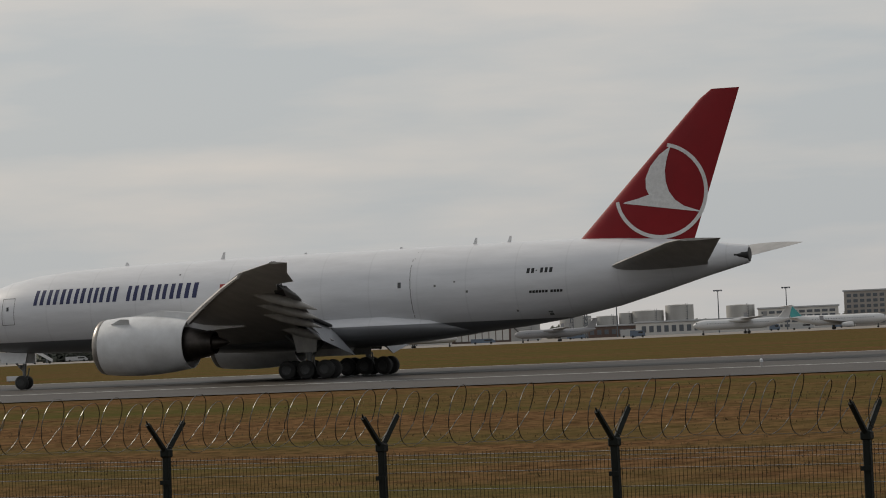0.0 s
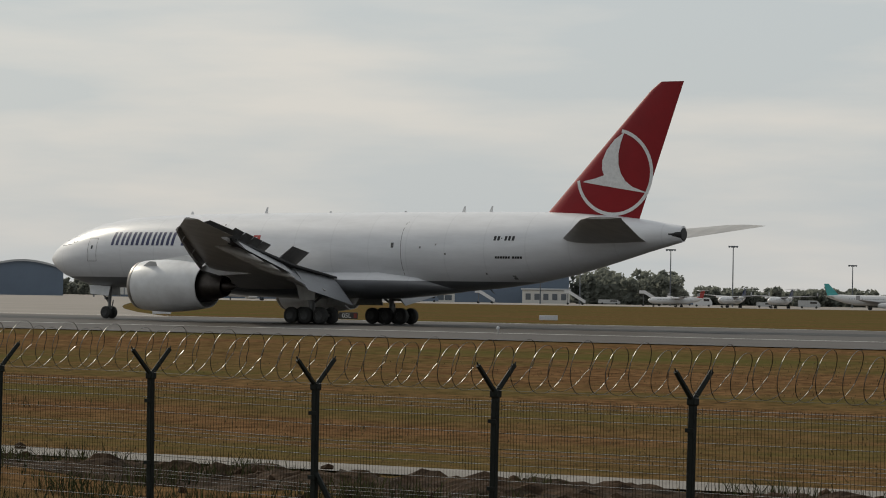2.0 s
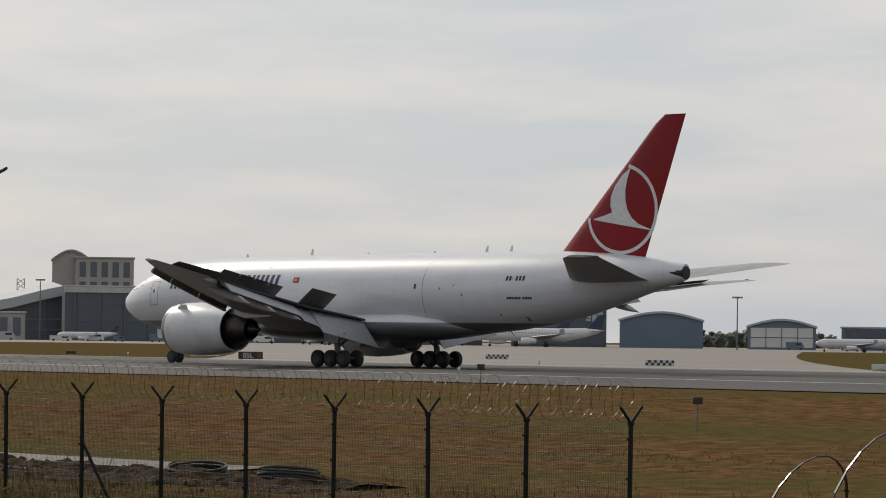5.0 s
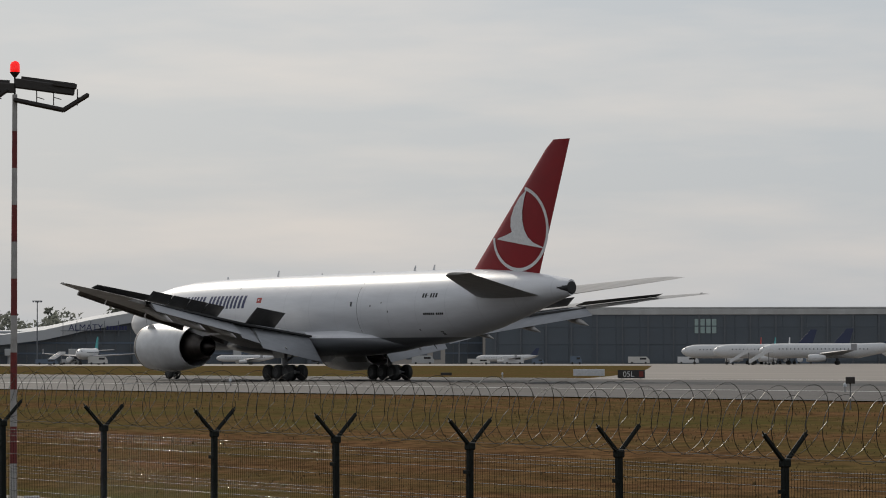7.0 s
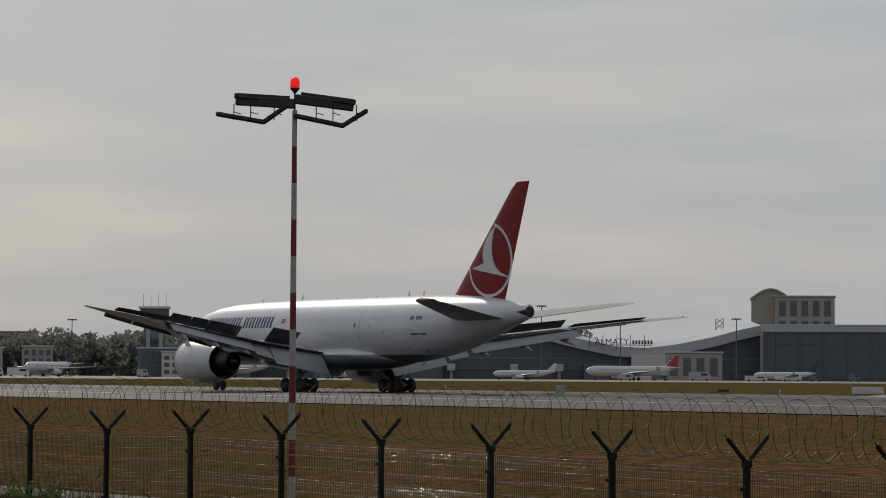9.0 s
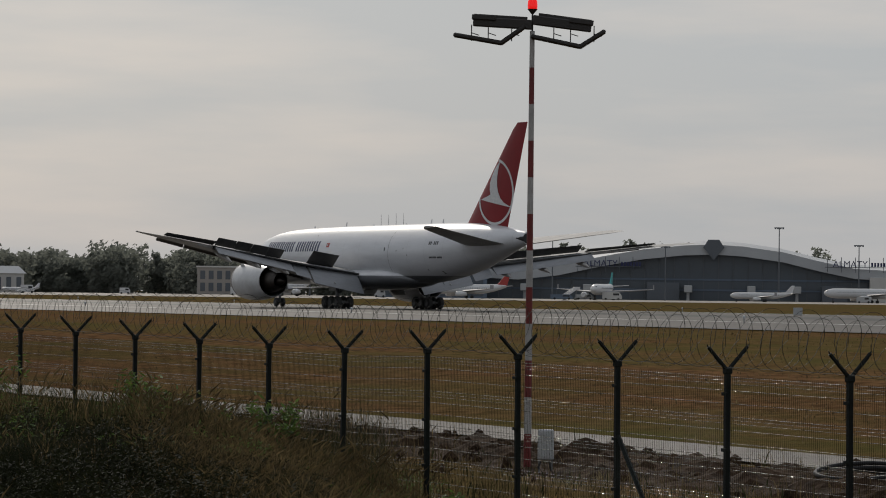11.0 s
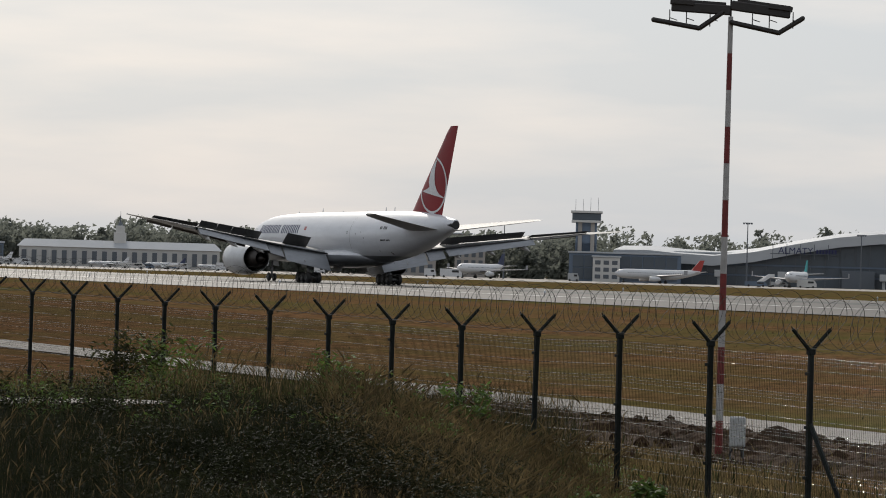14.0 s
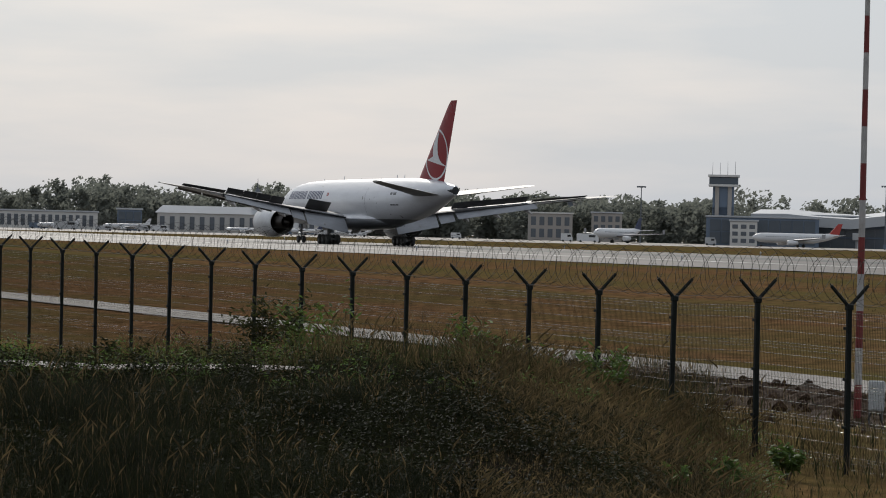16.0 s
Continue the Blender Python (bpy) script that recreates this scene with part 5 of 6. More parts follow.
def leaf_tufts(name, count, seed, b0, b1, r0, r1, material, label, per=150):
    """Leafy weed clumps: many small leaves round short stems."""
    rnd = random.Random(seed)
    vs, fs = [], []
    done = 0
    while done < count:
        b, r = rnd.uniform(b0, b1), math.sqrt(rnd.uniform(r0 * r0, r1 * r1))
        x, y, _b = at(b, r)
        c = noise.noise(Vector((x * 0.3, y * 0.3, 8.7)))
        if c < rnd.uniform(-0.35, 0.25) or (46.8 < r < 50.6 and b > 69.4):
            continue
        done += 1
        z0, w, h = height(x, y), rnd.uniform(0.14, 0.36), rnd.uniform(0.2, 0.62)
        for _ in range(per):
            a, q, v = rnd.uniform(0, 6.283), math.sqrt(rnd.random()), rnd.random()
            p = Vector((x + math.cos(a) * q * w * (0.5 + v), y + math.sin(a) * q * w * (0.5 + v), z0 + h * v * (1.1 - 0.35 * q)))
            d = Vector((math.cos(a) + rnd.gauss(0, .5), math.sin(a) + rnd.gauss(0, .5), rnd.uniform(-0.3, 0.9))).normalized() * rnd.uniform(0.018, 0.046)
            o = d.orthogonal().normalized() * rnd.uniform(0.006, 0.014)
            k = len(vs)
            vs.extend((p - d, p + o, p + d, p - o))
            fs.append((k, k + 1, k + 2, k + 3))
    mesh_from(name, vs, fs, material, label, "weeds", "stuff")


leaf_tufts("leafy_weeds", 900, 51, 63.5, 79, 26, 48, M_SHADED_WEED, "clumps of leafy bank weeds with shade painted in", 170)
leaf_tufts("leafy_weeds", 260, 52, 61.5, 76, 44, 62, M_SHRUB, "clumps of fresh green weeds on the bank", 90)


def build_shrub(x, y, h, seed, green=True):
    rnd = random.Random(seed)
    t = thing("shrub", "leggy green shrub by the fence" if green else "dark olive weed bush on the bank", "shrub", pose(x, y, height(x, y)), group="shrubs by the fence")
    bm = bmesh.new()
    tips = []
    for k in range(7):
        a, l = rnd.uniform(0, 6.28), rnd.uniform(0.25, 0.55) * h
        p = Vector((math.cos(a) * l, math.sin(a) * l, h * rnd.uniform(0.65, 1.0)))
        tube(bm, (0, 0, -0.05), p * 0.5 + Vector((0, 0, 0.1 * h)), 0.012, 0.009, 5)
        tube(bm, p * 0.5 + Vector((0, 0, 0.1 * h)), p, 0.009, 0.004, 5)
        tips.append(p)
    part("stem", bm, M_BARK, t)
    vs, fs = [], []
    for p in tips:
        for _ in range(90):
            u = rnd.uniform(0.35, 1.05)
            c = Vector((p.x * u, p.y * u, p.z * (0.25 + 0.75 * u))) + Vector([rnd.gauss(0, 0.10 * h * 0.7) for _ in "xyz"])
            a, b = rnd.uniform(0, 6.28), rnd.uniform(-0.8, 0.8)
            d = Vector((math.cos(a) * math.cos(b), math.sin(a) * math.cos(b), math.sin(b))) * rnd.uniform(.05, .09)
            s = d.orthogonal().normalized() * 0.022
            k = len(vs)
            vs.extend((c - d, c + s, c + d, c - s))
            fs.append((k, k + 1, k + 2, k + 3))
    mesh_from("leaves", vs, fs, M_SHRUB if green else M_WEED, parent=t)


for i, (b, r, h) in enumerate(((64.6, 56.5, 1.7), (66.6, 58, 2.2), (69.8, 58, 2.6), (70.6, 57, 2.4), (62.3, 46, 0.8), (65.9, 60, 1.7), (68.6, 60, 1.4), (63.2, 42, 0.7), (73.0, 60, 1.6), (61.2, 52, 0.9))):
    x, y, _ = at(b, r)
    build_shrub(x, y, h * 0.68, 40 + i, i not in (3, 8))

# ------------------------------------------------------------------ the distance: terminals, tanks, parked aircraft, trees


def facade(parent, w, h, y, cols, rows, material, x0=None, z0=0.6, gap=0.35, zt=None):
    """Panes set into a front, each a part of its own."""
    me = None
    cw = w / cols
    zt = h - 0.6 if zt is None else zt
    rh = (zt - z0) / rows
    if material is M_FRAME:      # small windows in a solid wall
        gap = max(gap, 0.42 * min(cw, rh))
    bm = bmesh.new()
    box(bm, (0, 0, 0), (cw - gap, 0.3, rh - gap), bevel=0.05)
    first = part("window", bm, material, parent)
    first.matrix_basis = pose(-w / 2 + cw / 2, y, z0 + rh / 2)
    for i in range(cols):
        for j in range(rows):
            if i or j:
                o = new("window", first.data)
                o.parent = parent
                o.matrix_basis = pose(-w / 2 + cw * (i + .5), y, z0 + rh * (j + .5))


def block(bearing, dist, w, d, h, wall, label, eye=C0, cols=0, rows=0, glass=None, roof=None, z=0.0, name="building"):
    x, y, a = at(bearing, dist, eye)
    t = thing(name, label, "building", pose(x, y, z, 0, 0, a))
    bm = bmesh.new()
    box(bm, (0, d / 2, h / 2 - 0.2), (w, d, h + 0.4), bevel=0.1)
    part("wall", bm, wall, t)
    bm = bmesh.new()
    box(bm, (0, d / 2, h + 0.35), (w + 1.0, d + 1.0, 0.7), bevel=0.1)
    part("roof", bm, roof or M_ROOF, t)
    if cols:
        facade(t, w * 0.94, h, -0.02, cols, rows, glass or M_HALL)
    return t


def barrel(bearing, dist, w, d, h, rise, wall, label, eye=C0, cols=0, roof=None):
    """A shed with a curved roof."""
    x, y, a = at(bearing, dist, eye)
    t = thing("hangar", label, "hangar", pose(x, y, 0, 0, 0, a))
    bm = bmesh.new()
    box(bm, (0, d / 2, h / 2 - 0.2), (w, d, h + 0.4))
    part("wall", bm, wall, t)
    bm = bmesh.new()
    n = 14
    arc = [(-w / 2 - .5 + (w + 1) * i / n, h + rise * math.sin(math.pi * i / n)) for i in range(n + 1)]
    prof = arc + [(p, q - 0.8) for p, q in reversed(arc)]
    loft(bm, [[Vector((p, -0.8, q)) for p, q in prof], [Vector((p, d + .5, q)) for p, q in prof]])
    part("roof", bm, roof or M_ROOF, t, "", 30)
    bm = bmesh.new()
    pts = [(p, q - .4) for p, q in arc] + [(w / 2, h - 1), (-w / 2, h - 1)]
    loft(bm, [[Vector((p, 0.2, q)) for p, q in pts], [Vector((p, 0.5, q)) for p, q in pts]])
    part("gable", bm, wall, t)
    if cols:
        facade(t, w * .92, h, -0.02, cols, 2, M_WALLW)
    return t


def build_terminal():
    """The wave-roofed terminal, built along the curve of its front."""
    dist = 1300.0
    t = thing("terminal", "long wave-roofed glass airport terminal in haze", "terminal", pose(*at(56.75, dist)[:2], 0, 0, 0, 56.75))
    # roof line: offset along the front, height
    wave = [(-118, 13), (-104, 13.2), (-92, 12.2), (-78, 11.6), (-62, 13.5), (-45, 17.2), (-28, 20.3), (-12, 22.0), (0, 22.5), (12, 21.8), (28, 19.6), (42, 16.2), (56, 13.4), (68, 12.8), (80, 14.3), (94, 17.2), (106, 20.4), (114, 22.2)]
    bm = bmesh.new()
    prof = wave + [(p, q - 4.0) for p, q in reversed(wave)]
    loft(bm, [[Vector((p, -6, q)) for p, q in prof], [Vector((p, 40, q + 2.2)) for p, q in prof]])
    part("roof", bm, M_ROOF, t, "pale waved roof", 30)
    bm = bmesh.new()
    body = [(p, q - 3.4) for p, q in wave] + [(114, -.3), (-118, -.3)]
    loft(bm, [[Vector((p, 0, q)) for p, q in body], [Vector((p, 38, q)) for p, q in body]])
    part("wall", bm, M_HALL, t, "dark glass front")
    for k in range(40):
        x = -116 + 230 * k / 39
        for a, b in zip(wave, wave[1:]):
            if a[0] <= x <= b[0]:
                h = a[1] + (b[1] - a[1]) * (x - a[0]) / (b[0] - a[0]) - 3.9
        bm = bmesh.new()
        box(bm, (x, -0.15, h / 2), (0.3, 0.5, h))
        part("mullion", bm, M_FRAME, t)
    for z in (4.2, 8.4):
        bm = bmesh.new()
        box(bm, (0, -0.2, z), (228, 0.6, 0.7))
        part("transom", bm, M_WALLB, t)
    for x, w, h in ((-20, 13, 7.0), (48, 10, 6.2), (72, 20, 10.0)):
        bm = bmesh.new()
        box(bm, (x, -4, h / 2), (w, 8, h), bevel=0.1)
        part("gate_house", bm, M_WALLW if x > 60 else M_FRAME, t)
    for x in (-75, -50, -10, 15, 33):
        bm = bmesh.new()
        box(bm, (x, -9, 4.6), (3.2, 18, 2.8), bevel=0.2)
        tube(bm, (x, -15, 0), (x, -15, 3.4), 0.6, 0.6, 8)
        part("jet_bridge", bm, M_BOX, t)
    bm = bmesh.new()
    plate(bm, [(-4.2, -6.6, 21.3), (0, -6.6, 16.2), (4.2, -6.6, 21.3), (2.2, -6.6, 24.4), (-2.2, -6.6, 24.4)], 0.8, (0, 1, 0))
    part("diamond", bm, M_FRAME, t, "dark diamond over the entrance")


def build_roof_sign(bearing, base):
    """The town's name on a light frame over a dip of the roof."""
    sg = thing("roof_sign", "town name in dark letters on the terminal roof", "sign", pose(*at(bearing, 1292)[:2], base - 13.3, 0, 0, bearing), group="signs on the terminal roof")
    cu = bpy.data.curves.new("lettering", "FONT")
    cu.body, cu.size, cu.align_x, cu.extrude = "ALMATY", 3.6, "CENTER", 0.2
    ob = new("lettering", cu)
    ob.parent = sg
    ob.matrix_basis = pose(0, 0, 13.3, 90, 0, 0)
    cu.materials.append(M_NAVY)
    bm = bmesh.new()
    for k in range(7):
        box(bm, (8.6 + 1.2 * k, 0, 14.3), (0.8, 0.2, 1.6))
    part("small_letter_bars", bm, M_NAVY, sg)
    bm = bmesh.new()
    for k in range(5):
        tube(bm, (-9 + 5.5 * k, 0.6, 11.2), (-9 + 5.5 * k, 0.6, 17.2), 0.14, 0.14, 5)
    tube(bm, (-10, .6, 13.2), (16, .6, 13.2), 0.14, 0.14, 5)
    part("sign_frame", bm, M_FRAME, sg)


build_terminal()
build_roof_sign(58.75, 13.3)
build_roof_sign(54.35, 14.0)
# the flat-roofed glass hall beyond it, with the old block behind
HALL = block(47.9, 1270, 168, 60, 21.5, M_HALL, "long flat-roofed dark glass terminal hall", C0, 17, 3, M_HALL, M_TANKG, name="terminal_hall")
for k in range(-8, 9):
    bm = bmesh.new()
    box(bm, (k * 10, -0.5, 10.4), (0.6, 0.8, 20.8))
    part("pier", bm, M_FRAME, HALL)
bm = bmesh.new()
box(bm, (0, -0.6, 20.3), (169, 1.0, 2.2), bevel=0.1)
part("fascia", bm, M_TANKG, HALL, "pale roof fascia")
for x0, x1 in ((-2.0, 7.0), (72.5, 82.0)):
    n = 4
    for k in range(n):
        for z in (13.2, 16.2):
            bm = bmesh.new()
            w = (x1 - x0) / n
            box(bm, (x0 + w * (k + 0.5), -0.45, z), (w - 0.5, 0.3, 2.6), bevel=0.04)
            part("bright_pane", bm, M_BAY, HALL, "pale see-through pane")
WING_HALL = block(42.9, 1300, 37, 50, 17.0, M_HALL, "flat-roofed dark glass wing of the terminal hall", C1, 6, 3, M_HALL, M_TANKG, name="terminal_hall")
bm = bmesh.new()
box(bm, (0, -0.6, 15.9), (38, 1.0, 2.0), bevel=0.1)
part("fascia", bm, M_TANKG, WING_HALL, "pale roof fascia")
for k in range(3):
    bm = bmesh.new()
    box(bm, (11.5 + 2.3 * k, -0.45, 11.8), (1.8, 0.3, 3.6), bevel=0.04)
    part("bright_pane", bm, M_BAY, WING_HALL, "pale see-through pane")
block(50.95, 1420, 26, 18, 36.5, M_WALLS, "beige stone block with a flat parapet", C0, 5, 4, M_FRAME, M_WALLS)
barrel(51.55, 1425, 17, 16, 36, 4.5, M_WALLS, "beige stone block with an arched gable", C0, 0, M_WALLS)
block(52.9, 1255, 22, 10, 10.5, M_WALLS, "small grey service block", C0, 4, 1, M_FRAME)


def build_tower():
    x, y, a = at(62.45, 1290)
    t = thing("control_tower", "blue-grey control tower with aerials and a wide glazed cab", "tower", pose(x, y, 5.0, 0, 0, a))
    bm = bmesh.new()
    box(bm, (0, 4, 2.5), (8.5, 8, 15.5))
    part("base", bm, M_WALLB, t)
    bm = bmesh.new()
    box(bm, (0, 4, 9.5), (8.5, 8, 19), bevel=0.2)
    part("shaft", bm, M_WALLB, t)
    bm = bmesh.new()
    box(bm, (-2.5, -0.2, 10), (1.6, 0.6, 18))
    box(bm, (2.5, -0.2, 10), (1.6, 0.6, 18))
    part("shaft_rib", bm, M_WALLS, t)
    bm = bmesh.new()
    box(bm, (0, 4, 20.6), (11.5, 11, 3.2), bevel=0.3)
    part("cab_glass", bm, M_HALL, t, "dark cab glazing")
    for z, s in ((18.8, 12), (22.6, 12.6)):
        bm = bmesh.new()
        box(bm, (0, 4, z), (s, s, 0.9), bevel=0.1)
        part("cab_band", bm, M_WALLW, t)
    for dx in (-4.5, -1.5, 1.5, 4.5):
        bm = bmesh.new()
        tube(bm, (dx, 4, 22.8), (dx, 4, 28 + (dx > 0) * .6), 0.10, 0.05, 5)
        part("aerial", bm, M_FRAME, t)


build_tower()
block(61.75, 1270, 44, 20, 11.0, M_WALLB, "dark blue terminal wing below the tower", C0, 9, 2, M_HALL)
block(62.08, 1255, 10.5, 9, 9.4, M_WALLW, "small plain white terminal block", C0, 3, 3, M_FRAME)
block(60.0, 1310, 40, 25, 12.5, M_WALLB, "blue-grey glazed terminal wing below trees", C0, 10, 3, M_HALL)
block(65.25, 1640, 44, 16, 21.5, M_WALLS, "beige flat block among the trees", C0, 8, 4, M_FRAME)
block(65.5, 1450, 20, 20, 12.0, M_WALLS, "grey block with a pale flat roof", C0, 5, 2, M_FRAME, M_WALLW)
block(64.5, 1480, 14, 12, 13, M_WALLS, "beige flat-roofed block among trees", C0, 4, 3, M_FRAME)


def build_old_terminal():
    x, y, a = at(70.7, 1300)
    t = thing("old_terminal", "long white colonnaded old terminal with a spired clock turret", "terminal", pose(x, y, 0, 0, 0, a))
    bm = bmesh.new()
    box(bm, (0, 6, 3.8), (80, 12, 7.8))
    part("wall", bm, M_WALLW, t)
    bm = bmesh.new()
    loft(bm, [[(-41, -1, 7.6), (41, -1, 7.6), (41, 13, 7.6), (-41, 13, 7.6)], [(-38, 4, 10.6), (38, 4, 10.6), (38, 8, 10.6), (-38, 8, 10.6)]])
    part("roof", bm, M_ROOF, t, "pale sloping roof")
    for k in range(20):
        bm = bmesh.new()
        box(bm, (-38 + 4 * k, -0.5, 3.6), (1.9, 0.4, 5.2))
        part("window", bm, M_FRAME, t)
    bm = bmesh.new()
    box(bm, (0, 5, 10), (5, 5, 8), bevel=.1)
    box(bm, (0, 5, 15.2), (3.6, 3.6, 3.2), bevel=.1)
    part("turret", bm, M_WALLW, t)
    bm = bmesh.new()
    tube(bm, (0, 5, 16.6), (0, 5, 18.4), 1.3, 0.4, 8)
    tube(bm, (0, 5, 18.2), (0, 5, 22.5), 0.3, 0.05, 6)
    part("spire", bm, M_FRAME, t)


build_old_terminal()
block(74.4, 1350, 42, 14, 7.0, M_WALLW, "low pink and white shed", C0, 14, 1, M_FRAME)
block(72.95, 1330, 10, 10, 8.5, M_WALLB, "small grey block by the trees", C0, 3, 2, M_HALL)


def tank(bearing, dist, r, h, material, label, eye=C1):
    x, y, a = at(bearing, dist, eye)
    t = thing("storage_tank", label, "tank", pose(x, y, 0, 0, 0, a), group="fuel storage tanks")
    bm = bmesh.new()
    lathe(bm, [(-0.3, r), (h, r), (h + 0.25, r * 1.01), (h + .3, r * .98), (h + r * .12, 0.3)], "z", (0, 0, 0), 28)
    part("shell", bm, material, t, "", 30)
    for k in range(1, 4):
        bm = bmesh.new()
        lathe(bm, [(h * k / 4 - .08, r * 1.005), (h * k / 4 - .08, r * 1.02), (h * k / 4 + .08, r * 1.02), (h * k / 4 + .08, r * 1.005)], "z", (0, 0, 0), 28)
        part("hoop", bm, material, t)
    bm = bmesh.new()
    for z in range(int(h)):
        box(bm, (r * .5, -r * .88, z + .5), (0.7, 0.15, 0.12))
    tube(bm, (r * .5 - .35, -r * .88, 0), (r * .5 - .35, -r * .88, h + 1), 0.07, 0.07, 4)
    tube(bm, (r * .5 + .35, -r * .88, 0), (r * .5 + .35, -r * .88, h + 1), 0.07, 0.07, 4)
    part("ladder", bm, M_FRAME, t)


PX = 1400 / 5712
for x0, x1, hh, m_, lab in ((975, 1031, 33, M_TANKB, "brown riveted round storage tank"), (1059, 1118, 37, M_TANKB, "brown riveted round storage tank"), (1116, 1150, 39, M_TANKG, "grey steel storage tank"),
                            (1178, 1246, 41, M_TANKG, "grey steel storage tank"), (1281, 1337, 38, M_TANKG, "grey steel storage tank"), (1346, 1384, 36, M_TANKG, "grey steel storage tank"),
                            (1386, 1410, 40, M_TANKG, "grey steel storage tank"), (1409, 1465, 42, M_TANKG, "grey steel storage tank"), (1468, 1518, 50, M_TANKG, "tall grey storage tank"), (1575, 1625, 45, M_TANKG, "tall grey storage tank")):
    tank(27.2 - ((x0 + x1) / 2 - 784) * 0.01003, 1400, (x1 - x0) / 2 * PX, hh * PX, m_, lab)
block(19.6, 1350, 60, 14, 5.2, M_WALLW, "low white sheds by the tanks", C1, 18, 1, M_FRAME)
block(18.0, 1380, 34, 20, 9.0, M_WALLW, "pale office block with rows of windows", C1, 10, 4, M_FRAME)
block(16.7, 1400, 24, 20, 15.0, M_WALLS, "beige terminal block with rows of windows", C1, 8, 6, M_FRAME)
block(21.2, 1360, 26, 12, 4.5, M_TANKB, "low brown shed by the tanks", C1, 8, 1, M_FRAME)
block(24.7, 1330, 26, 12, 8.0, M_WALLW, "white gabled shed by the apron", C1, 7, 1, M_FRAME)
block(23.6, 1335, 24, 12, 6.5, M_TANKB, "dark brown shed with white columns", C1, 8, 1, M_WALLW)
# hangars further round
barrel(32.8, 1250, 57, 30, 12.0, 3.4, M_WALLB, "large blue hangar with a pale curved roof", C1, 0)
block(34.2, 1180, 28, 14, 5.6, M_WALLW, "low white office block with rows of windows", C1, 9, 2, M_HALL)
block(31.9, 1230, 18, 12, 5.0, M_WALLW, "low white block beside the hangar", C1, 5, 1, M_FRAME)
block(37.2, 1300, 40, 20, 8.5, M_WALLB, "low blue-grey shed by the apron", C1, 10, 1, M_HALL)
barrel(41.15, 1290, 32, 24, 11.0, 3.2, M_WALLB, "blue hangar with a pale curved roof", C1, 0)
barrel(39.1, 1280, 26, 24, 9.0, 2.8, M_WALLB, "small blue hangar with curved roof", C1, 4)


def build_jet(bearing, dist, eye, turn, size, body, tail, label, highwing=False):
    """A parked airliner; size is its length, turn its heading from the viewer's right."""
    x, y, a = at(bearing, dist, eye)
    t = thing("parked_airliner", label, "aircraft", pose(x, y, 0, 0, 0, a + turn), group="parked airliners")
    L = size
    r = L * 0.052
    zc = r * 1.9
    bm = bmesh.new()
    lathe(bm, [(-L * .5, .02), (-L * .49, r * .35), (-L * .46, r * .7), (-L * .41, r * .95), (-L * .35, r), (L * .2, r), (L * .36, r * .72), (L * .47, r * .3), (L * .5, .05)], "x", (0, 0, zc), 16)
    for v in bm.verts:
        if v.co.x > L * .2:
            v.co.z += (v.co.x - L * .2) * 0.12
    fus = part("fuselage", bm, body, t, "", 50)
    bm = bmesh.new()
    for i in range(24):
        xx = -L * .36 + L * .62 * i / 23
        for s in (-1, 1):
            box(bm, (xx, s * r * .985, zc + r * .25), (L * .008, 0.05, r * .16))
    box(bm, (-L * .462, 0, zc + r * .45), (L * .02, r * .9, r * .2))
    tagged(part("window_row", bm, M_FRAME, fus), kind="stuff")
    zw = zc + (r * .8 if highwing else -r * .5)
    for s in (-1, 1):
        bm = bmesh.new()
        loft(bm, [[Vector((p.x, p.y, p.z)) for p in foil(s * r * .5, -L * .12, L * .09, zw, .12)], foil(s * L * .46, L * .10, L * .15, zw + L * .03, .1)])
        box(bm, (L * .14, s * L * .46, zw + L * .05), (L * .04, .2, L * .045))
        part("wing", bm, M_JETG, t, "", 40)
        bm = bmesh.new()
        if highwing:
            lathe(bm, [(-L * .17, .1), (-L * .15, r * .3), (0, r * .3), (L * .06, .1)], "x", (0, s * L * .16, zw - r * .1), 10)
        else:
            lathe(bm, [(-L * .14, r * .42), (-L * .135, r * .5), (-L * .08, r * .55), (-L * .02, r * .38)], "x", (-L * .02, s * L * .16, zc - r * 1.0), 12)
        part("engine", bm, body, t, "", 50)
        bm = bmesh.new()
        zt = zc + r * .6 if not highwing else zc + L * .155
        loft(bm, [foil(s * .2, L * .40, L * .49, zt, .1), foil(s * L * .16, L * .47, L * .51, zt + L * .01, .1)])
        part("tailplane", bm, body, t)
        bm = bmesh.new()
        tube(bm, (L * .05, s * L * .09, zc - r), (L * .05, s * L * .09, .3), .18, .18, 6)
        tube(bm, (L * .05, s * L * .09 - .5, r * .28), (L * .05, s * L * .09 + .5, r * .28), r * .3, r * .3, 10)
        part("main_gear", bm, M_TYRE, t)
    bm = bmesh.new()
    loft(bm, [[(L * .36, -.25, zc + r * .7), (L * .485, -.2, zc + r * .7), (L * .485, .2, zc + r * .7), (L * .36, .25, zc + r * .7)],
              [(L * .475, -.1, zc + L * .165), (L * .525, -.1, zc + L * .165), (L * .525, .1, zc + L * .165), (L * .475, .1, zc + L * .165)]])
    part("fin", bm, tail, t, "coloured fin")
    bm = bmesh.new()
    tube(bm, (-L * .4, 0, zc - r), (-L * .4, 0, .2), .14, .14, 6)
    tube(bm, (-L * .4, -.35, r * .22), (-L * .4, .35, r * .22), r * .22, r * .22, 10)
    part("nose_gear", bm, M_TYRE, t)
    return t


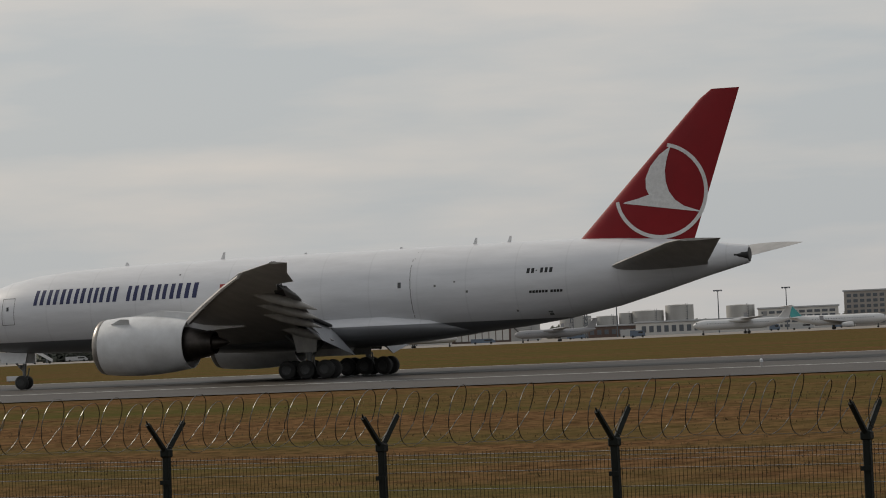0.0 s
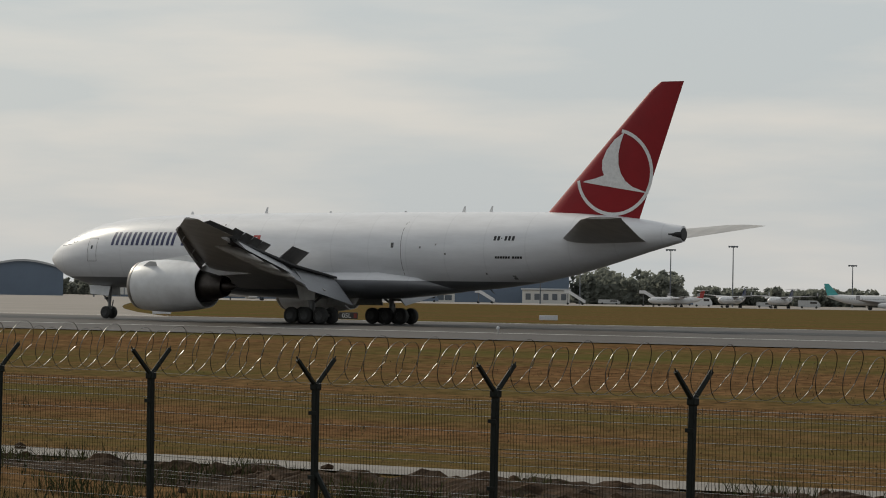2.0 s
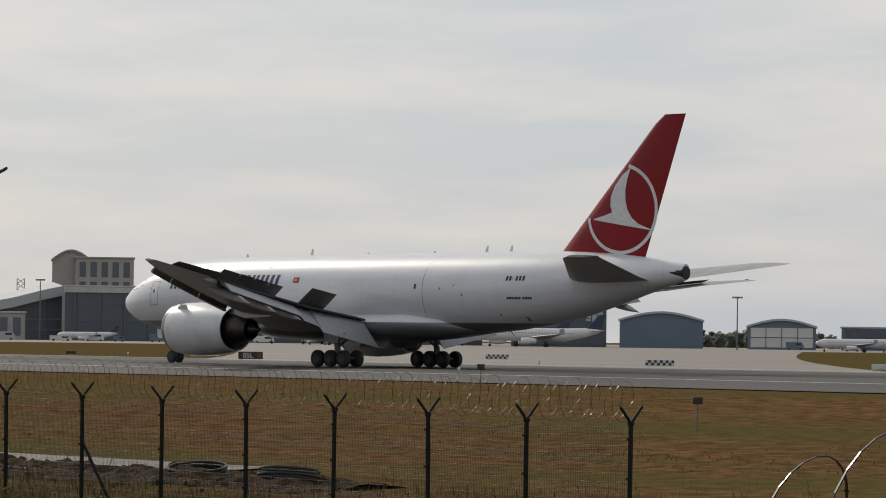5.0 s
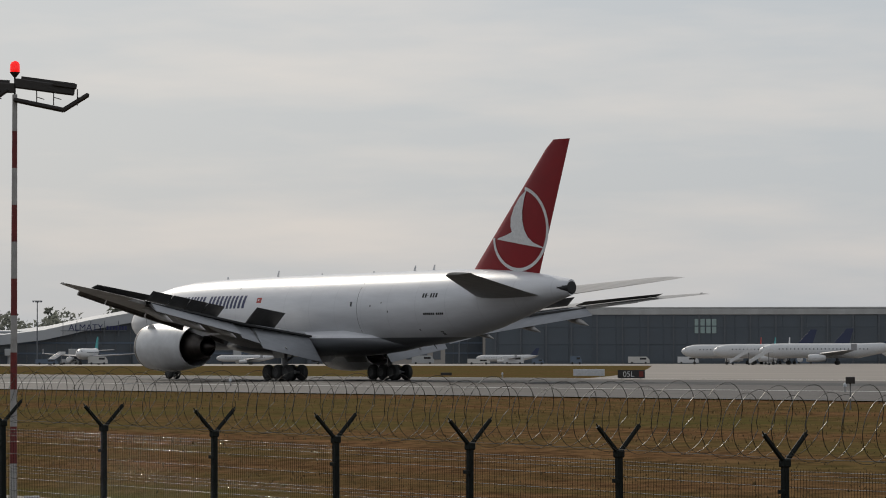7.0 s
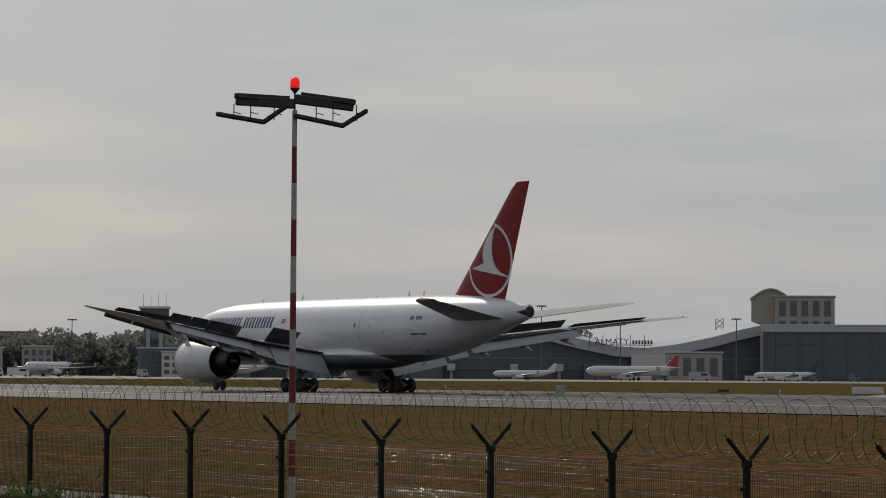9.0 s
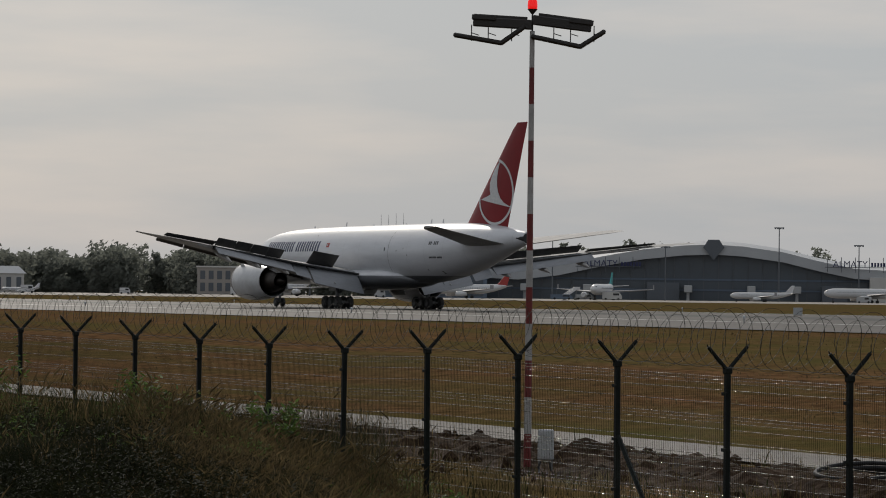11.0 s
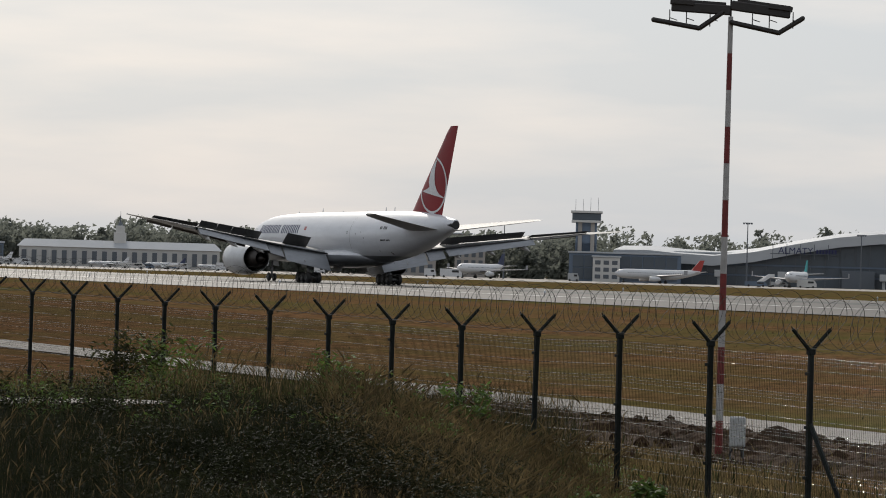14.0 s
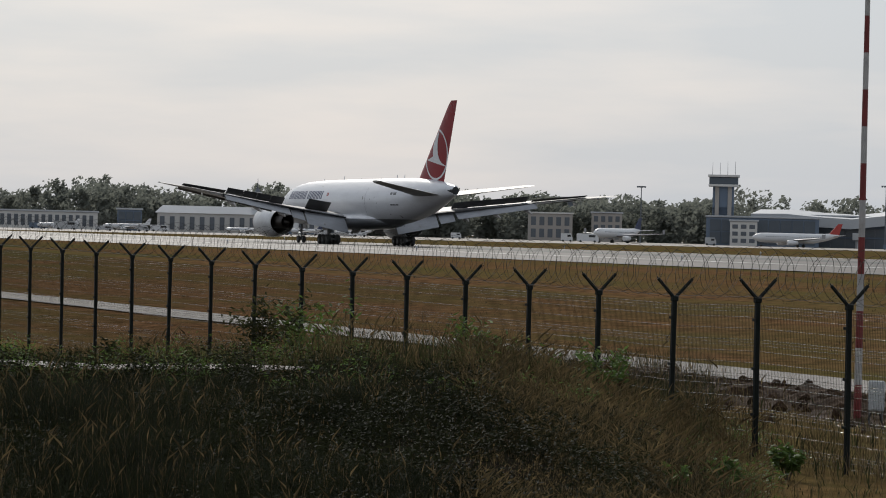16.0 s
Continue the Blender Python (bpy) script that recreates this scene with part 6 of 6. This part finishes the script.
JETS = (
    (58.7, 1160, C0, 80, 38, M_JETW, M_JETT, "white airliner parked nose-on at the terminal", False),
    (61.15, 1190, C0, 20, 34, M_JETW, M_JETR, "white airliner with a coloured fin by the terminal", False),
    (64.3, 1200, C0, 62, 36, M_JETW, M_JETN, "white airliner parked before the trees", False),
    (55.9, 1120, C0, 10, 22, M_JETW, M_JETW, "small white jet on the apron", False),
    (54.0, 1150, C0, 18, 34, M_JETW, M_JETR, "white airliner with a red fin", False),
    (51.3, 1150, C0, 0, 22, M_JETW, M_JETN, "small white jet before the glass hall", False),
    (46.45, 1045, C0, 3, 44, M_JETW, M_JETN, "long white airliner with a navy fin", False),
    (45.6, 1010, C0, 3, 44, M_JETW, M_JETN, "long white airliner with a navy fin", False),
    (47.05, 1080, C0, 3, 44, M_JETW, M_JETN, "long white airliner with a navy fin", False),
    (46.4, 1130, C0, 84, 36, M_JETW, M_JETW, "white airliner parked tail towards the runway", False),
    (46.65, 1130, C0, 84, 36, M_JETW, M_JETT, "white airliner with a teal fin", False),
    (46.9, 1130, C0, 84, 36, M_JETW, M_JETR, "white airliner with an orange-red fin", False),
    (70.9, 1180, C0, 10, 15, M_JETW, M_JETW, "small business jet on the apron", False),
    (69.9, 1170, C0, 25, 16, M_JETW, M_JETN, "small business jet on the apron", False),
    (69.0, 1180, C0, 10, 14, M_JETW, M_JETW, "small business jet on the apron", False),
    (73.0, 1190, C0, 15, 18, M_JETW, M_JETW, "small business jet on the apron", False),
    (74.2, 1190, C0, 15, 16, M_JETW, M_JETW, "small business jet on the apron", False),
    (26.1, 1000, C1, 176, 30, M_JETW, M_JETT, "white airliner with a teal tail", False),
    (24.75, 960, C1, 172, 24, M_JETW, M_JETW, "white jet with a tall fin", True),
    (22.3, 1020, C1, 6, 26, M_JETG, M_JETG, "grey propeller transport by the tanks", True),
    (19.0, 980, C1, 12, 30, M_JETW, M_JETW, "white propeller airliner on the apron", True),
    (17.3, 1000, C1, 176, 30, M_JETW, M_JETT, "white airliner with a teal tail", False),
    (29.6, 1010, C1, 30, 20, M_JETW, M_JETR, "white jet with a red tail", True),
    (28.6, 1030, C1, 70, 24, M_JETW, M_JETN, "white jet with a high tail parked", True),
    (27.75, 1030, C1, 72, 24, M_JETW, M_JETN, "white jet with a high tail parked", True),
    (43.25, 1180, C1, 4, 44, M_JETW, M_JETN, "long white airliner by the glass hall", False),
    (43.75, 1230, C1, 4, 44, M_JETW, M_JETN, "long white airliner with a navy fin", False),
    (37.9, 1000, C1, 4, 26, M_JETW, M_JETW, "small white airliner on the apron", False),
    (37.0, 1010, C1, 8, 22, M_JETW, M_JETW, "small white airliner on the apron", False),
)
for j in JETS:
    build_jet(*j)


def build_light_pole(bearing, dist, eye, h):
    x, y, a = at(bearing, dist, eye)
    t = thing("apron_light", "tall thin apron light pole", "light pole", pose(x, y, 0, 0, 0, a), group="apron light poles")
    bm = bmesh.new()
    tube(bm, (0, 0, -.2), (0, 0, h), 0.28, 0.16, 8)
    part("pole", bm, M_FRAME, t)
    bm = bmesh.new()
    box(bm, (0, 0, h), (3.6, 0.5, 0.3))
    for k in (-1.4, -.5, .5, 1.4):
        box(bm, (k, -.3, h - .3), (.6, .5, .4))
    part("lamp_head", bm, M_FRAME, t)


for b, d, e, h in ((59.6, 1180, C0, 23), (57.6, 1200, C0, 20), (55.6, 1180, C0, 27), (52.15, 1200, C0, 23), (63.9, 1250, C0, 22), (54.2, 1190, C0, 21), (32.0, 1150, C1, 18), (31.3, 1150, C1, 19), (29.7, 1150, C1, 20), (28.6, 1180, C1, 22),
                   (26.5, 1300, C1, 17), (21.2, 1300, C1, 20), (19.4, 1300, C1, 17), (18.2, 1300, C1, 17), (39.9, 1150, C1, 18)):
    build_light_pole(b, d, e, h)


def build_lattice(bearing, dist, eye, h, w, label):
    x, y, a = at(bearing, dist, eye)
    t = thing("lattice_mast", label, "mast", pose(x, y, 0, 0, 0, a))
    n = max(int(h / 2.2), 5)
    for s in (-1, 1):
        bm = bmesh.new()
        tube(bm, (s * w / 2, 0, 0), (s * w / 2, 0, h), 0.22, 0.18, 5)
        part("leg", bm, M_FRAME, t)
    for k in range(n):
        bm = bmesh.new()
        z0, z1 = h * k / n, h * (k + 1) / n
        tube(bm, (-w / 2, 0, z0), (w / 2, 0, z1), 0.12, 0.12, 4)
        tube(bm, (w / 2, 0, z0), (-w / 2, 0, z1), 0.12, 0.12, 4)
        part("brace", bm, M_FRAME, t)


build_lattice(24.8, 1250, C1, 25, 1.6, "dark lattice mast beside the sheds")
build_lattice(22.0, 1280, C1, 17, 1.0, "thin dark mast by the tanks")
build_lattice(21.75, 1280, C1, 18, 1.0, "thin dark mast by the tanks")
build_lattice(52.45, 1420, C0, 27, 3.2, "dark lattice flue tower behind the terminal")
build_lattice(15.9, 1300, C1, 18, 1.2, "thin dark mast on the apron")
build_lattice(35.3, 1200, C1, 13, 0.8, "thin leaning crane mast")


def van(bearing, dist, eye, w, h, material, label):
    x, y, a = at(bearing, dist, eye)
    t = thing("apron_vehicle", label, "vehicle", pose(x, y, 0, 0, 0, a), group="apron vehicles")
    bm = bmesh.new()
    loft(bm, [[Vector((p, yy, q)) for p, q in ((-w / 2, .4), (w / 2, .4), (w / 2, h * .55), (w * .36, h), (-w / 2, h))] for yy in (-1, 1)])
    part("body", bm, material, t)
    bm = bmesh.new()
    box(bm, (w * .2, -1.02, h * .72), (w * .3, .05, h * .25))
    part("window", bm, M_GLASS, t)
    for k in (-.32, .32):
        bm = bmesh.new()
        tube(bm, (k * w, -1.05, .4), (k * w, 1.05, .4), .4, .4, 10)
        part("wheel", bm, M_TYRE, t)


def build_stairs(bearing, dist, eye, turn, h):
    """Wheeled boarding stairs."""
    x, y, a = at(bearing, dist, eye)
    t = thing("boarding_stairs", "pale wheeled boarding stairs on the apron", "stairs", pose(x, y, 0, 0, 0, a + turn), group="boarding stairs")
    n = 14
    for k in range(n):
        bm = bmesh.new()
        box(bm, (-h * 0.7 + h * 1.4 * k / n, 0, 0.5 + (h - 0.5) * (k + 1) / n), (h * 1.4 / n + 0.05, 1.8, 0.12))
        part("step", bm, M_BOX, t)
    for sy in (-0.95, 0.95):
        bm = bmesh.new()
        plate(bm, [(-h * 0.75, sy, 0.45), (h * 0.72, sy, h), (h * 1.1, sy, h), (h * 1.1, sy, h + 1.0), (h * 0.7, sy, h + 1.0), (-h * 0.75, sy, 1.5)], 0.06, (0, 1, 0))
        part("side_panel", bm, M_JETW, t)
    bm = bmesh.new()
    box(bm, (h * 0.9, 0, h - 0.06), (h * 0.42, 1.8, 0.12))
    part("landing", bm, M_BOX, t)
    for sx in (-0.5, 0.8):
        bm = bmesh.new()
        tube(bm, (h * sx, -0.9, 0.35), (h * sx, 0.9, 0.35), 0.35, 0.35, 10)
        part("wheel", bm, M_TYRE, t)
    bm = bmesh.new()
    tube(bm, (h * 0.8, 0, 0.35), (h * 0.8, 0, h), 0.15, 0.15, 6)
    part("strut", bm, M_STEEL, t)


for b, d, e, tn, hh in ((47.2, 1000, C0, 0, 3.8), (46.85, 985, C0, 10, 3.8), (59.3, 1120, C0, 30, 3.5), (32.95, 1090, C1, 170, 3.6), (31.35, 1080, C1, 175, 3.8), (30.0, 1090, C1, 170, 4.2)):
    build_stairs(b, d, e, tn, hh)

rv = random.Random(77)
for k in range(46):
    if k < 28:
        b, e = rv.uniform(44.5, 75), C0
    else:
        b, e = rv.uniform(16, 44), C1
    van(b, rv.uniform(1060, 1240), e, rv.uniform(3.5, 8.5), rv.uniform(1.7, 3.2), rv.choice((M_JETW, M_WALLW, M_BOX, M_JETW, M_WALLB, M_BOX)), rv.choice(("pale service van on the apron", "small apron service vehicle")))


def woods(name, bearings, dist, eye, hmin, hmax, count, seed, label):
    """A belt of far trees: trunks, limbs and ragged leaf clumps."""
    rnd = random.Random(seed)
    vs, fs = [], []
    for _ in range(count):
        b = rnd.uniform(*bearings)
        d = dist + rnd.uniform(-40, 60)
        x, y, a = at(b, d, eye)
        h = rnd.uniform(hmin, hmax) * (0.8 + 0.35 * noise.noise(Vector((b * 1.3, 0, seed))))
        w = h * rnd.uniform(0.28, 0.48)
        if rnd.random() < 0.12:
            w *= 0.4
            h *= 1.15
        lobes = [(Vector((rnd.gauss(0, w * .5), rnd.gauss(0, w * .4), h * rnd.uniform(.08, .9))), rnd.uniform(.24, .48) * w + .6) for _ in range(12)]
        k = len(vs)
        for i in range(4):
            t = i * 1.571
            vs.append((x + math.cos(t) * .35, y + math.sin(t) * .35, -.2))
        vs.append((x, y, h * .7))
        fs.extend(((k + i, k + (i + 1) % 4, k + 4) for i in range(4)))
        for _i in range(330):
            c, r = rnd.choice(lobes)
            u = Vector((rnd.gauss(0, 1), rnd.gauss(0, 1), rnd.gauss(0, 1))).normalized() * r * rnd.uniform(.5, 1.15)
            p = Vector((x, y, 0)) + c + u
            s = rnd.uniform(.7, 1.7)
            d1 = Vector((rnd.gauss(0, 1), rnd.gauss(0, 1), rnd.gauss(0, 1))).normalized() * s
            d2 = d1.orthogonal().normalized() * s * .8
            k = len(vs)
            vs.extend((p + d1, p + d2, p - d1 * .7 - d2 * .5))
            fs.append((k, k + 1, k + 2))
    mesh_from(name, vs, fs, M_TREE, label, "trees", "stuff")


woods("far_trees", (61.8, 80), 1540, C0, 19, 27, 420, 3, "belt of green trees with haze painted in behind the old terminal")
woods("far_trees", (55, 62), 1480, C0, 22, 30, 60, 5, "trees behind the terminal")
woods("far_trees", (26, 33), 1500, C1, 6, 10, 170, 7, "trees paled by painted haze behind the parked jets")
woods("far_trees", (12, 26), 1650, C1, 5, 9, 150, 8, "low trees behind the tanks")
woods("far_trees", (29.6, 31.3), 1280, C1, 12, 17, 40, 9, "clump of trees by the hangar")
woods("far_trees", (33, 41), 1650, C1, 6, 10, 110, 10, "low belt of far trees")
motions()
